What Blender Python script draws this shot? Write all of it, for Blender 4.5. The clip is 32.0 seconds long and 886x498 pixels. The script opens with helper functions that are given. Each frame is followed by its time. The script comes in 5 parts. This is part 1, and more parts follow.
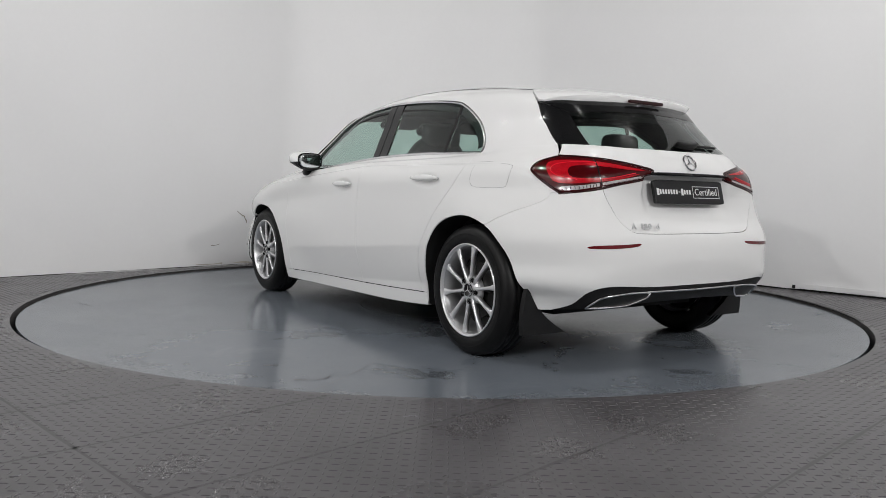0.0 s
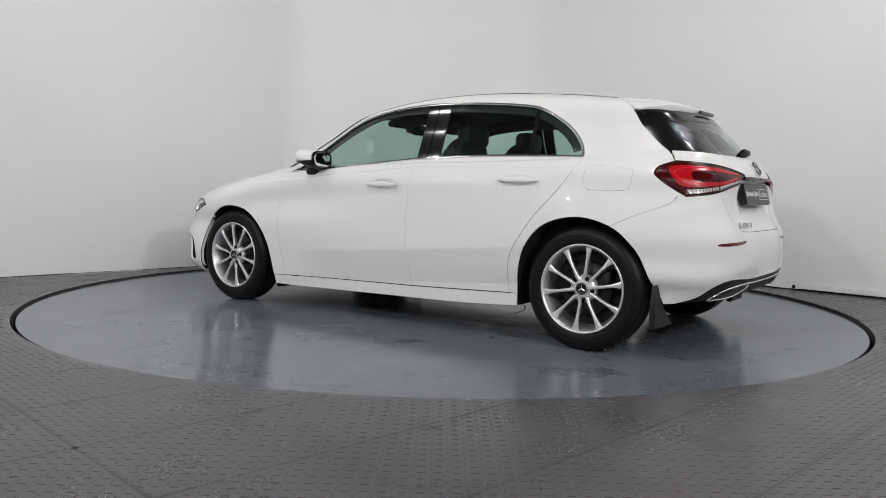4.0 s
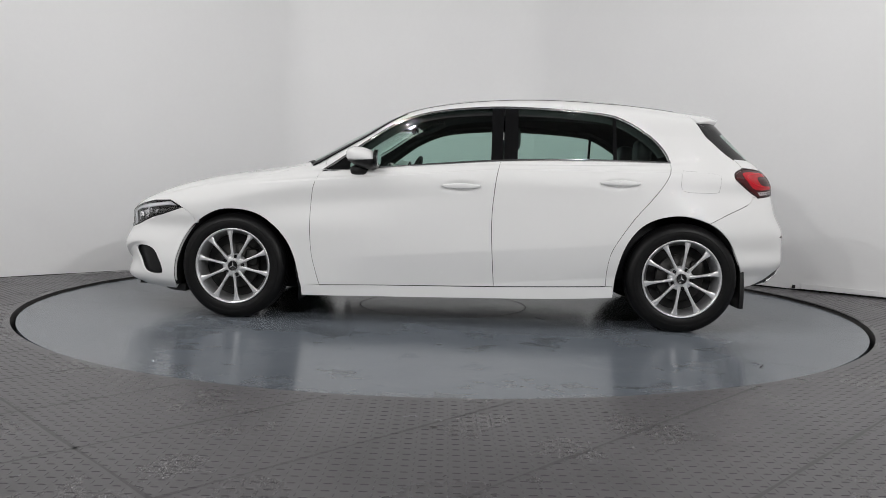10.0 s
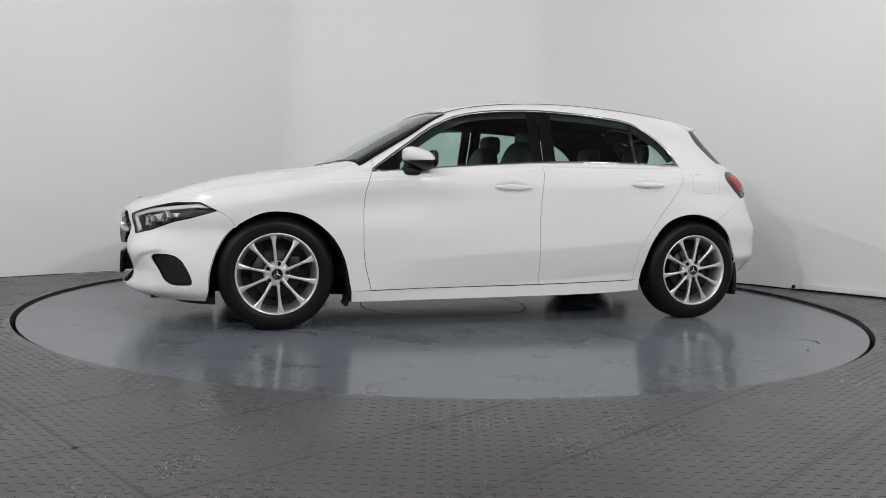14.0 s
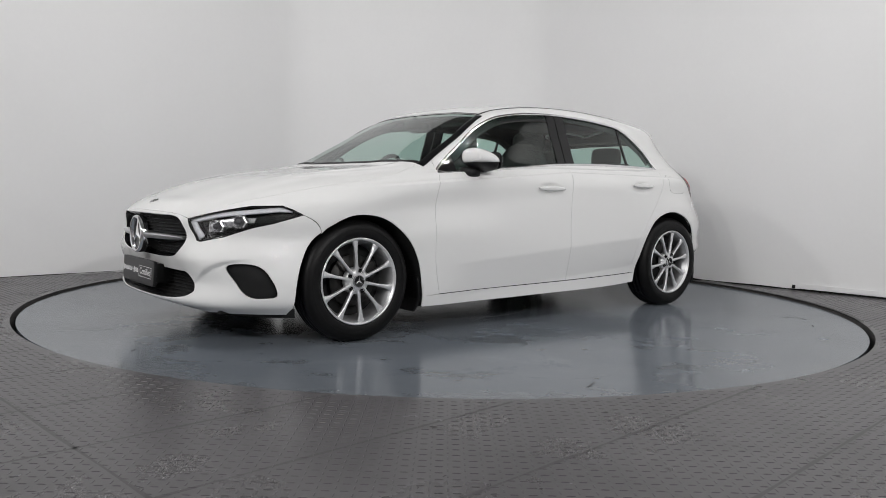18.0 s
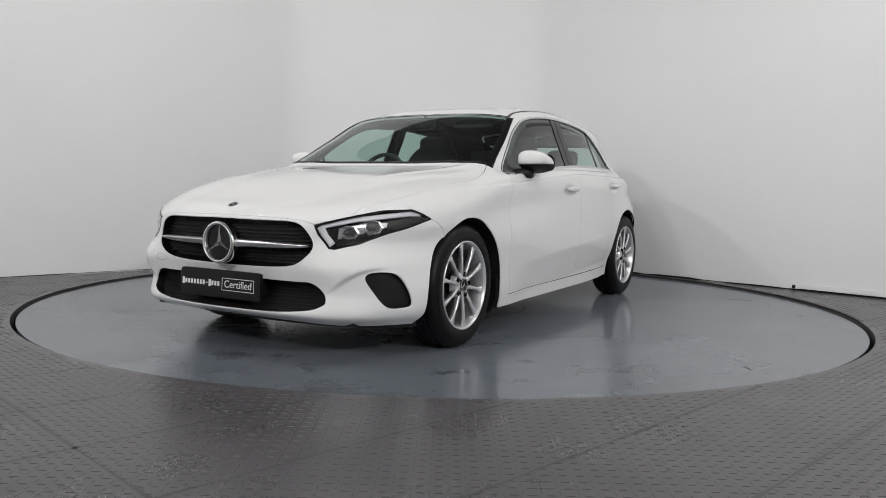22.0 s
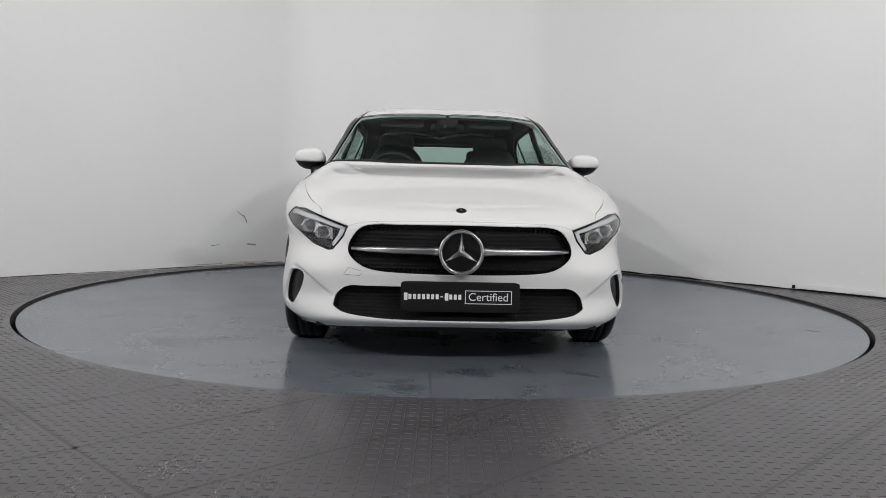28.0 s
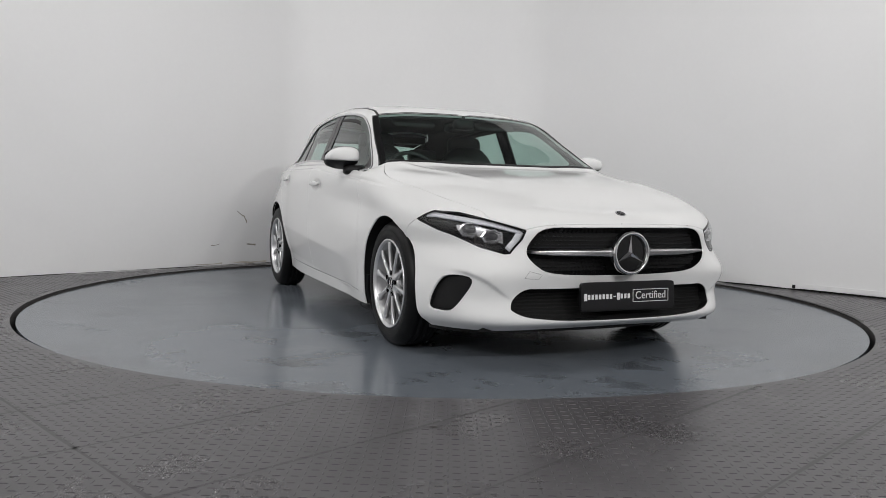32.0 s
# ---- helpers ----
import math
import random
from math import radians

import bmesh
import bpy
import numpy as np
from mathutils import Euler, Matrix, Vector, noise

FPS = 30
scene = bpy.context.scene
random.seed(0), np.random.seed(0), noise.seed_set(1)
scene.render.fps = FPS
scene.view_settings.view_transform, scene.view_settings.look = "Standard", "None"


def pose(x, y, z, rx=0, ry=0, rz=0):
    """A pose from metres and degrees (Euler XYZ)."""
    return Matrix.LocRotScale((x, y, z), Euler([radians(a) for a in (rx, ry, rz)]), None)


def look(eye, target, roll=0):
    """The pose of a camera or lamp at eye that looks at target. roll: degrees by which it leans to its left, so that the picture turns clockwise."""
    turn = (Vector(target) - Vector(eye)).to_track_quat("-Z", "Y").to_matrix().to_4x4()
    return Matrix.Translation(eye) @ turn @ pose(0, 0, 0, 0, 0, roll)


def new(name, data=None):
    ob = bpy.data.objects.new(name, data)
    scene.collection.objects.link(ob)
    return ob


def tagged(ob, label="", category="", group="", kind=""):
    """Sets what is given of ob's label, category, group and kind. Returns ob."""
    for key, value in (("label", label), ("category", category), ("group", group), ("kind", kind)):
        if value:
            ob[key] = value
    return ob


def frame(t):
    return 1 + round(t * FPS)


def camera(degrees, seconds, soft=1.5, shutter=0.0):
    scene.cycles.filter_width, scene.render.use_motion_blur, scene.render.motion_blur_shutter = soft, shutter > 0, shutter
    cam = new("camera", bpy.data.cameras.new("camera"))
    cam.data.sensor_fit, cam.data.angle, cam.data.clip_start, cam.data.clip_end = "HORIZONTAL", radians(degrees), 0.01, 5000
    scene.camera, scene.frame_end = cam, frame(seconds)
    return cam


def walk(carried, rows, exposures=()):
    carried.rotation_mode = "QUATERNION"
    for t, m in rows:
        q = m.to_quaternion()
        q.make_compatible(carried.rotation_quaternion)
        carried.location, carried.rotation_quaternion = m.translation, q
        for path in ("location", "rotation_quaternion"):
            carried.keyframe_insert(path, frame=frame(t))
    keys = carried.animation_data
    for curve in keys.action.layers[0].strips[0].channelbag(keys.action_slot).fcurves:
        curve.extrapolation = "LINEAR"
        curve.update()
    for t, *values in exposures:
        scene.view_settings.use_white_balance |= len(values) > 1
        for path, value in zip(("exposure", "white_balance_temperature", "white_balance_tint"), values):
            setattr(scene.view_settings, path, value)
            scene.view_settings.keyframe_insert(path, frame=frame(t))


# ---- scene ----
# the camera stands still on a tripod, a little lower than the car's shoulder
cam = camera(59.2, 32.0, soft=0.8)
EYE = Vector((0.0, -5.573, 0.8136))
TILT, LEAN, PAN = radians(4.2326), 1.289, 0.00143
AIM = EYE + 10 * Vector((-PAN * math.cos(TILT), math.cos(TILT), -math.sin(TILT)))
walk(cam, [(0.0, look(EYE, AIM, LEAN)), (32.0, look(EYE, AIM, LEAN))])

# ---- light ----
world = bpy.data.worlds.new("world")
world.use_nodes = True
world.node_tree.nodes["Background"].inputs["Color"].default_value = (1, 1, 1, 1)
world.node_tree.nodes["Background"].inputs["Strength"].default_value = 0.02
scene.world = world
scene.view_settings.exposure = 0.0
CEILING = 3.9


def ceiling_spot(x, y, watts, tip=0, turn=0):
    data = bpy.data.lights.new("ceiling_spot", "AREA")
    data.shape, data.size, data.energy, data.color = "DISK", 0.06, watts, (1.0, 0.99, 0.98)
    new("ceiling_spot", data).matrix_world = pose(x, y, CEILING - 0.02 - 0.05 * math.sin(radians(tip)), tip, 0, turn)


# small ceiling lamps, most of them tipped towards the turntable (x, y, watts, tip, turn)
for spot in ((-4.4, -7.6, 55, 65, -31), (-4.2, -7.6, 40, 40, -31), (-2.9, -7.6, 34, 65, -22), (-2.7, -7.6, 12, 40, -22), (1.2, -7.6, 16, 65, 9),
             (2.7, -7.6, 14, 40, 22), (2.9, -7.6, 40, 65, 22), (4.1, -7.6, 46, 40, 30), (4.3, -7.6, 65, 65, 30), (4.5, -7.6, 9, 0, 0),
             (-4.4, -6.4, 20, 65, -36), (4.3, -6.4, 17, 65, 35), (-4.4, -5.0, 12, 65, -43), (-4.4, -2.2, 22, 0, 0), (4.3, -2.2, 7, 0, 0),
             (-1.2, -2.2, 15, 65, -32), (1.2, -2.2, 12, 65, 32), (-2.9, -1.0, 27, 65, -76), (2.9, -1.0, 18, 40, 76), (4.3, -1.0, 9, 40, 81)):
    ceiling_spot(*spot)
# ---- materials ----
def material(name, color, rough=0.5, metal=0.0, coat=0.0, coat_rough=0.03, grain=0.0, grain_scale=40.0, stain=0.0,
             stain_scale=2.5, bump=0.0, bump_scale=120.0, glow=0.0, trans=0.0, ior=1.45, spec=0.5, rough_vary=0.0):
    m = bpy.data.materials.new(name)
    m.use_nodes = True
    nt = m.node_tree
    b = nt.nodes["Principled BSDF"]
    b.inputs["Base Color"].default_value = (*color, 1)
    b.inputs["Roughness"].default_value = rough
    b.inputs["Metallic"].default_value = metal
    b.inputs["Coat Weight"].default_value = coat
    b.inputs["Coat Roughness"].default_value = coat_rough
    b.inputs["Transmission Weight"].default_value = trans
    b.inputs["IOR"].default_value = ior
    b.inputs["Specular IOR Level"].default_value = spec
    if glow:
        b.inputs["Emission Color"].default_value = (*color, 1)
        b.inputs["Emission Strength"].default_value = glow
    if grain or stain or bump or rough_vary:
        co = nt.nodes.new("ShaderNodeTexCoord")
        fine = nt.nodes.new("ShaderNodeTexNoise")
        fine.inputs["Scale"].default_value, fine.inputs["Detail"].default_value = grain_scale, 6
        wide = nt.nodes.new("ShaderNodeTexNoise")
        wide.inputs["Scale"].default_value, wide.inputs["Detail"].default_value = stain_scale, 8
        wide.inputs["Roughness"].default_value = 0.62
        for n in (fine, wide):
            nt.links.new(co.outputs["Object"], n.inputs["Vector"])
        if grain or stain:
            add = nt.nodes.new("ShaderNodeMath")
            add.operation = "MULTIPLY_ADD"
            nt.links.new(fine.outputs["Fac"], add.inputs[0])
            add.inputs[1].default_value = 2 * grain
            add.inputs[2].default_value = 1 - grain - stain
            add2 = nt.nodes.new("ShaderNodeMath")
            add2.operation = "MULTIPLY_ADD"
            nt.links.new(wide.outputs["Fac"], add2.inputs[0])
            add2.inputs[1].default_value = 2 * stain
            nt.links.new(add.outputs[0], add2.inputs[2])
            mul = nt.nodes.new("ShaderNodeVectorMath")
            mul.operation = "SCALE"
            mul.inputs[0].default_value = color
            nt.links.new(add2.outputs[0], mul.inputs["Scale"])
            nt.links.new(mul.outputs[0], b.inputs["Base Color"])
        if rough_vary:
            rv = nt.nodes.new("ShaderNodeMath")
            rv.operation = "MULTIPLY_ADD"
            nt.links.new(wide.outputs["Fac"], rv.inputs[0])
            rv.inputs[1].default_value = 2 * rough_vary
            rv.inputs[2].default_value = rough - rough_vary
            nt.links.new(rv.outputs[0], b.inputs["Roughness"])
        if bump:
            tex = nt.nodes.new("ShaderNodeTexNoise")
            tex.inputs["Scale"].default_value, tex.inputs["Detail"].default_value = bump_scale, 4
            nt.links.new(co.outputs["Object"], tex.inputs["Vector"])
            bp = nt.nodes.new("ShaderNodeBump")
            bp.inputs["Strength"].default_value, bp.inputs["Distance"].default_value = bump, 0.004
            nt.links.new(tex.outputs["Fac"], bp.inputs["Height"])
            nt.links.new(bp.outputs["Normal"], b.inputs["Normal"])
    return m


WALL_PAINT = material("wall_paint", (0.82, 0.82, 0.825), 0.7, grain=0.012, grain_scale=30, stain=0.03, stain_scale=1.1, bump=0.08, bump_scale=25)
DARK_WALL = material("dark_grey_wall_paint", (0.40, 0.40, 0.405), 0.7, grain=0.03, stain=0.05)
CEILING_PAINT = material("ceiling_paint", (0.22, 0.22, 0.22), 0.8, grain=0.02, stain=0.02)
PLATE_STEEL = material("painted_tread_plate", (0.070, 0.066, 0.070), 0.29, spec=0.6, grain=0.14, grain_scale=60, stain=0.24, stain_scale=2.0, bump=0.05, rough_vary=0.10)
DISC_PAINT = material("grey_floor_paint", (0.156, 0.175, 0.200), 0.18, spec=0.5, grain=0.05, grain_scale=80, stain=0.14, stain_scale=1.6, rough_vary=0.09)
# near-black of the pit below the disc and of the joint beside its rim
BLACK_GAP = material("black_gap_fill", (0.015, 0.015, 0.015), 0.6, grain=0.2)
PAINT = material("white_car_paint", (0.76, 0.76, 0.758), 0.6, spec=0.0, coat=1.0, coat_rough=0.012)
CHROME = material("chrome", (0.75, 0.75, 0.76), 0.12, metal=1.0)
SATIN = material("satin_chrome", (0.62, 0.62, 0.63), 0.28, metal=1.0)
ALLOY = material("silver_alloy_paint", (0.74, 0.74, 0.75), 0.3, metal=0.75, coat=0.5, grain=0.03, grain_scale=200)
# wheel silver toned down for the shade inside the rim
BARREL = material("shaded_wheel_silver", (0.50, 0.50, 0.51), 0.38, metal=0.85, grain=0.1, grain_scale=60)
TYRE = material("tyre_rubber", (0.005, 0.005, 0.0053), 0.42, spec=0.22, grain=0.2, grain_scale=70, stain=0.15, stain_scale=9, bump=0.15, bump_scale=300)
GLOSS_BLACK = material("gloss_black_trim", (0.006, 0.006, 0.0065), 0.12, spec=0.4)
PLASTIC = material("black_textured_plastic", (0.009, 0.009, 0.0095), 0.45, spec=0.3, grain=0.15, grain_scale=150, bump=0.1, bump_scale=400)
# black of the linings, and of the shade in joints and behind spokes
MATT_BLACK = material("matt_black_lining_and_shade", (0.006, 0.006, 0.006), 0.85, grain=0.2)
STEEL = material("brake_steel", (0.035, 0.034, 0.033), 0.45, metal=0.9, grain=0.15, grain_scale=60)
LEATHER = material("black_leatherette", (0.022, 0.022, 0.023), 0.5, grain=0.2, grain_scale=60, bump=0.2, bump_scale=250)
CLOTH = material("dark_grey_headlining", (0.05, 0.05, 0.052), 0.9, grain=0.15, bump=0.2, bump_scale=500)
RED_LENS = material("red_lamp_lens", (0.050, 0.0006, 0.0016), 0.15, spec=0.25, coat=0.2, grain=0.12, grain_scale=90)
DARK_RED = material("dark_red_lamp_lens", (0.022, 0.001, 0.0015), 0.12, spec=0.25, coat=0.25)
RED_MARKER = material("red_reflector", (0.11, 0.003, 0.006), 0.15, spec=0.3, coat=0.3, grain=0.2, grain_scale=150)
LAMP_WHITE = material("white_lamp_lens", (0.40, 0.36, 0.36), 0.2, coat=1.0, grain=0.7, grain_scale=110)
DRL = material("light_guide", (0.78, 0.79, 0.82), 0.25, coat=0.5)
LAMP_GLASS = material("dark_lamp_lens", (0.05, 0.05, 0.055), 0.05, coat=1.0)
REFLECTOR = material("lamp_reflector", (0.80, 0.80, 0.81), 0.22, metal=0.8, grain=0.3, grain_scale=90)
PLATE_BLACK = material("black_plate", (0.008, 0.008, 0.009), 0.3, spec=0.35)
PRINT_WHITE = material("white_print", (0.72, 0.72, 0.72), 0.5)
MIRROR = material("mirror_glass", (0.8, 0.82, 0.84), 0.03, metal=1.0)
EXHAUST = material("exhaust_dark", (0.03, 0.03, 0.03), 0.4, metal=0.6)


def pane_material(name, tint, gloss_ior=1.45):
    m = bpy.data.materials.new(name)
    m.use_nodes = True
    nt = m.node_tree
    nt.nodes.clear()
    out = nt.nodes.new("ShaderNodeOutputMaterial")
    mix = nt.nodes.new("ShaderNodeMixShader")
    clear = nt.nodes.new("ShaderNodeBsdfTransparent")
    clear.inputs["Color"].default_value = (*tint, 1)
    gloss = nt.nodes.new("ShaderNodeBsdfGlossy")
    gloss.inputs["Roughness"].default_value = 0.01
    gloss.inputs["Color"].default_value = (0.95, 0.97, 0.96, 1)
    facing = nt.nodes.new("ShaderNodeLayerWeight")
    facing.inputs["Blend"].default_value = 0.5
    steep = nt.nodes.new("ShaderNodeMath")
    steep.operation = "POWER"
    steep.inputs[1].default_value = 4.5
    nt.links.new(facing.outputs["Facing"], steep.inputs[0])
    fres = nt.nodes.new("ShaderNodeMath")
    fres.operation = "MULTIPLY_ADD"
    base = ((gloss_ior - 1) / (gloss_ior + 1)) ** 2 * 1.5
    fres.inputs[1].default_value, fres.inputs[2].default_value = 1 - base, base
    nt.links.new(steep.outputs[0], fres.inputs[0])
    nt.links.new(fres.outputs[0], mix.inputs[0])
    nt.links.new(clear.outputs[0], mix.inputs[1])
    nt.links.new(gloss.outputs[0], mix.inputs[2])
    nt.links.new(mix.outputs[0], out.inputs["Surface"])
    return m


GLASS = pane_material("tinted_window_glass", (0.66, 0.80, 0.75), 1.5)
LENS = pane_material("clear_lamp_lens", (0.93, 0.93, 0.94), 1.5)
# tread lugs, slightly darker than the plates they stand on
LUG_TONE = material("darker_tread_lug", (0.065, 0.060, 0.066), 0.33, grain=0.2, stain=0.2, stain_scale=1.2)
SEAM_DIRT = material("dirt_in_seam", (0.066, 0.062, 0.060), 0.8, grain=0.2)
CRACK = material("cracked_plaster", (0.30, 0.28, 0.25), 0.9, grain=0.4, grain_scale=90)
CHIP = material("bare_scuffed_metal", (0.24, 0.24, 0.25), 0.5, grain=0.3)
RED_BAND = material("red_light_band", (0.40, 0.003, 0.010), 0.2, spec=0.25, coat=0.2, grain=0.35, grain_scale=120, stain=0.5, stain_scale=14)


def dark_stains(m, scale, low, high, depth):
    """Ragged stains over a painted surface: darker with a positive depth, paler (dust) with a negative one."""
    nt = m.node_tree
    b = nt.nodes["Principled BSDF"]
    co = nt.nodes.new("ShaderNodeTexCoord")
    n = nt.nodes.new("ShaderNodeTexNoise")
    n.inputs["Scale"].default_value, n.inputs["Detail"].default_value, n.inputs["Roughness"].default_value, n.inputs["Distortion"].default_value = scale, 6, 0.6, 0.5
    nt.links.new(co.outputs["Object"], n.inputs["Vector"])
    r = nt.nodes.new("ShaderNodeMapRange")
    for k, v in zip(("From Min", "From Max", "To Min", "To Max"), (low, high, 1.0, 1.0 - depth)):
        r.inputs[k].default_value = v
    nt.links.new(n.outputs["Fac"], r.inputs["Value"])
    v = nt.nodes.new("ShaderNodeVectorMath")
    v.operation = "SCALE"
    nt.links.new(b.inputs["Base Color"].links[0].from_socket, v.inputs[0])
    nt.links.new(r.outputs["Result"], v.inputs["Scale"])
    nt.links.new(v.outputs[0], b.inputs["Base Color"])


dark_stains(DISC_PAINT, 2.6, 0.56, 0.68, 0.42)
dark_stains(DISC_PAINT, 1.9, 0.58, 0.72, -0.16)
dark_stains(PLATE_STEEL, 1.7, 0.50, 0.72, 0.34)
# ---- helpers for meshes ----
def mesh_of(name, verts, faces, smooth=False):
    me = bpy.data.meshes.new(name)
    me.from_pydata([tuple(map(float, v)) for v in verts], [], [tuple(map(int, f)) for f in faces])
    if smooth:
        me.polygons.foreach_set("use_smooth", [True] * len(me.polygons))
    me.update()
    return me


def thing(name, data, mats, parent=None, label="", category="", group="", kind=""):
    ob = new(name, data)
    if data is not None:
        for m in mats if isinstance(mats, (list, tuple)) else [mats]:
            data.materials.append(m)
    if parent is not None:
        ob.parent = parent
    return tagged(ob, label, category, group, kind)


def slab(outline, z0, z1):
    """A flat plate with that outline (x, y), counterclockwise, from z0 up to z1."""
    n = len(outline)
    verts = [(x, y, z1) for x, y in outline] + [(x, y, z0) for x, y in outline]
    faces = [tuple(range(n)), tuple(range(2 * n - 1, n - 1, -1))]
    faces += [(i, n + i, n + (i + 1) % n, (i + 1) % n) for i in range(n)]
    return verts, faces


def box(x0, x1, y0, y1, z0, z1):
    return slab([(x0, y0), (x1, y0), (x1, y1), (x0, y1)], z0, z1)


# ---- the room: a white cove with a sunk turntable ----
FLOOR = 0.050
HOLE, HOLE_Y, DISC = 2.722, -0.013, 2.700            # the opening sits a little nearer than the turntable
CORNERS = [(-5.2, -1.11), (-1.54, 2.56), (0.90, 3.03), (5.03, -1.10), (5.03, -8.2), (-5.2, -8.2)]


def wall(name, line, label, mat=WALL_PAINT):
    """A wall of 15 cm along the line of its inner face, the room on its right."""
    P = [Vector((*p, 0)) for p in line]
    outer = []
    for k, p in enumerate(P):
        t = (P[min(k + 1, len(P) - 1)] - P[max(k - 1, 0)]).normalized()
        outer.append(p + Vector((-t.y, t.x, 0)) * 0.15)
    n, low, high = len(P), -0.2, CEILING + 0.1
    verts = [(p.x, p.y, z) for z in (low, high) for p in P]                               # the face towards the room
    faces = [(k, n + k, n + k + 1, k + 1) for k in range(n - 1)]
    verts += [(p.x, p.y, z) for z in (low, high) for row in (P, outer) for p in row]      # back, top, foot and ends
    a, b, c, d = 2 * n, 3 * n, 4 * n, 5 * n
    for k in range(n - 1):
        faces += [(b + k, b + k + 1, d + k + 1, d + k), (c + k, d + k, d + k + 1, c + k + 1), (a + k, a + k + 1, b + k + 1, b + k)]
    faces += [(a, b, d, c), (a + n - 1, c + n - 1, d + n - 1, b + n - 1)]
    me = mesh_of(name, verts, faces)
    for f in me.polygons[:n - 1]:
        f.use_smooth = True
    return thing(name, me, mat, label=label, kind="structure")


def rounded(k, radius, steps=12):
    """The arc that rounds off corner k of the room, from the wall before it to the wall after it."""
    a, b, c = (Vector(CORNERS[q]) for q in (k - 1, k, k + 1))
    d, e = (b - a).normalized(), (c - b).normalized()
    turn = math.acos(d.dot(e))
    reach = radius * math.tan(turn / 2)
    start, side = b - d * reach, Vector((d.y, -d.x))
    middle = start + side * radius
    arc = [tuple(middle + Matrix.Rotation(-turn * n / steps, 2) @ (-side * radius)) for n in range(steps + 1)]
    return [tuple(start - d * 0.04)] + arc + [tuple(b + e * (reach + 0.04))]


bow_left, bow_right = rounded(1, 0.7), rounded(2, 0.45)
wall("wall_left", [CORNERS[0], bow_left[0]], "white painted plaster wall with scuffs near the floor")
wall("wall_back", bow_left + bow_right, "white painted plaster wall with rounded corners behind the turntable")
wall("wall_right", [bow_right[-1], CORNERS[3]], "white painted plaster wall with a dark gap at its foot")
# three unseen walls close the room; their tones balance the bounced light
wall("wall_east", [CORNERS[3], CORNERS[4]], "plain white wall, unseen, added to close the room")
wall("wall_south", [CORNERS[4], CORNERS[5]], "plain grey wall, unseen, added to close the room", DARK_WALL)
wall("wall_west", [CORNERS[5], CORNERS[0]], "plain white wall, unseen, added to close the room")
thing("ceiling", mesh_of("ceiling", *slab([(p[0], p[1]) for p in reversed([(-5.4, 3.2), (5.2, 3.2), (5.2, -8.4), (-5.4, -8.4)])], CEILING, CEILING + 0.1)),
      CEILING_PAINT, label="plain dark grey painted ceiling", kind="structure")

ring = [(math.cos(a), math.sin(a)) for a in np.linspace(0, 2 * math.pi, 193)[:-1]]
rv, rf = [], []
for k, (c, s) in enumerate(ring):
    far = 9.0
    rv += [(HOLE * c, HOLE * s + HOLE_Y, FLOOR - 0.006), (far * c, far * s, FLOOR - 0.006), (HOLE * c, HOLE * s + HOLE_Y, -0.1)]
    a, b = 3 * k, 3 * ((k + 1) % len(ring))
    rf += [(a, a + 1, b + 1, b), (a + 2, a, b, b + 2)]
floor = thing("floor", mesh_of("floor", rv, rf), SEAM_DIRT, label="grey painted steel tread plate floor", kind="structure")
thing("pit", mesh_of("pit", *slab([(3 * c, 3 * s) for c, s in ring], -0.2, -0.1)), BLACK_GAP, label="dark pit under the turntable", kind="structure")

turntable = thing("turntable", None, [], label="round grey painted steel turntable set into the floor", category="turntable")
# the disc rises very slightly towards its edge
dv, df = [(0, 0, 0)], []
radii = [1.2] + [1.9 + (DISC - 1.9) * k / 14 for k in range(15)]
for r in radii:
    e = min(max((r - 1.9) / (DISC - 1.9), 0), 1)
    dv += [(r * c, r * s, 0.034 * e * e) for c, s in ring]
dv += [(DISC * c, DISC * s, z) for z in (0.0338, -0.06) for c, s in ring]
N = len(ring)
for k in range(N):
    df.append((0, 1 + k, 1 + (k + 1) % N))
    for j in [*range(len(radii) - 1), len(radii)]:
        a, b = 1 + j * N + k, 1 + j * N + (k + 1) % N
        df.append((a, a + N, b + N, b))
thing("disc", mesh_of("disc", dv, df, True), DISC_PAINT, turntable)
# ---- the car's body surface ----
# x forward, y to the car's left, z up from the tyres' contact, the origin half way between the axles.
def curve_tangents(P, knots):
    """Tangents of a smooth curve through the rows of P, over those knots (one column of knots a point)."""
    h = np.maximum(np.diff(knots, axis=0), 1e-6)
    d = np.diff(P, axis=0) / h[..., None]
    T = np.empty_like(P)
    w = h[..., None]
    T[1:-1] = (d[:-1] * w[1:] + d[1:] * w[:-1]) / (w[:-1] + w[1:])
    T[0], T[-1] = d[0], d[-1]
    return T, h


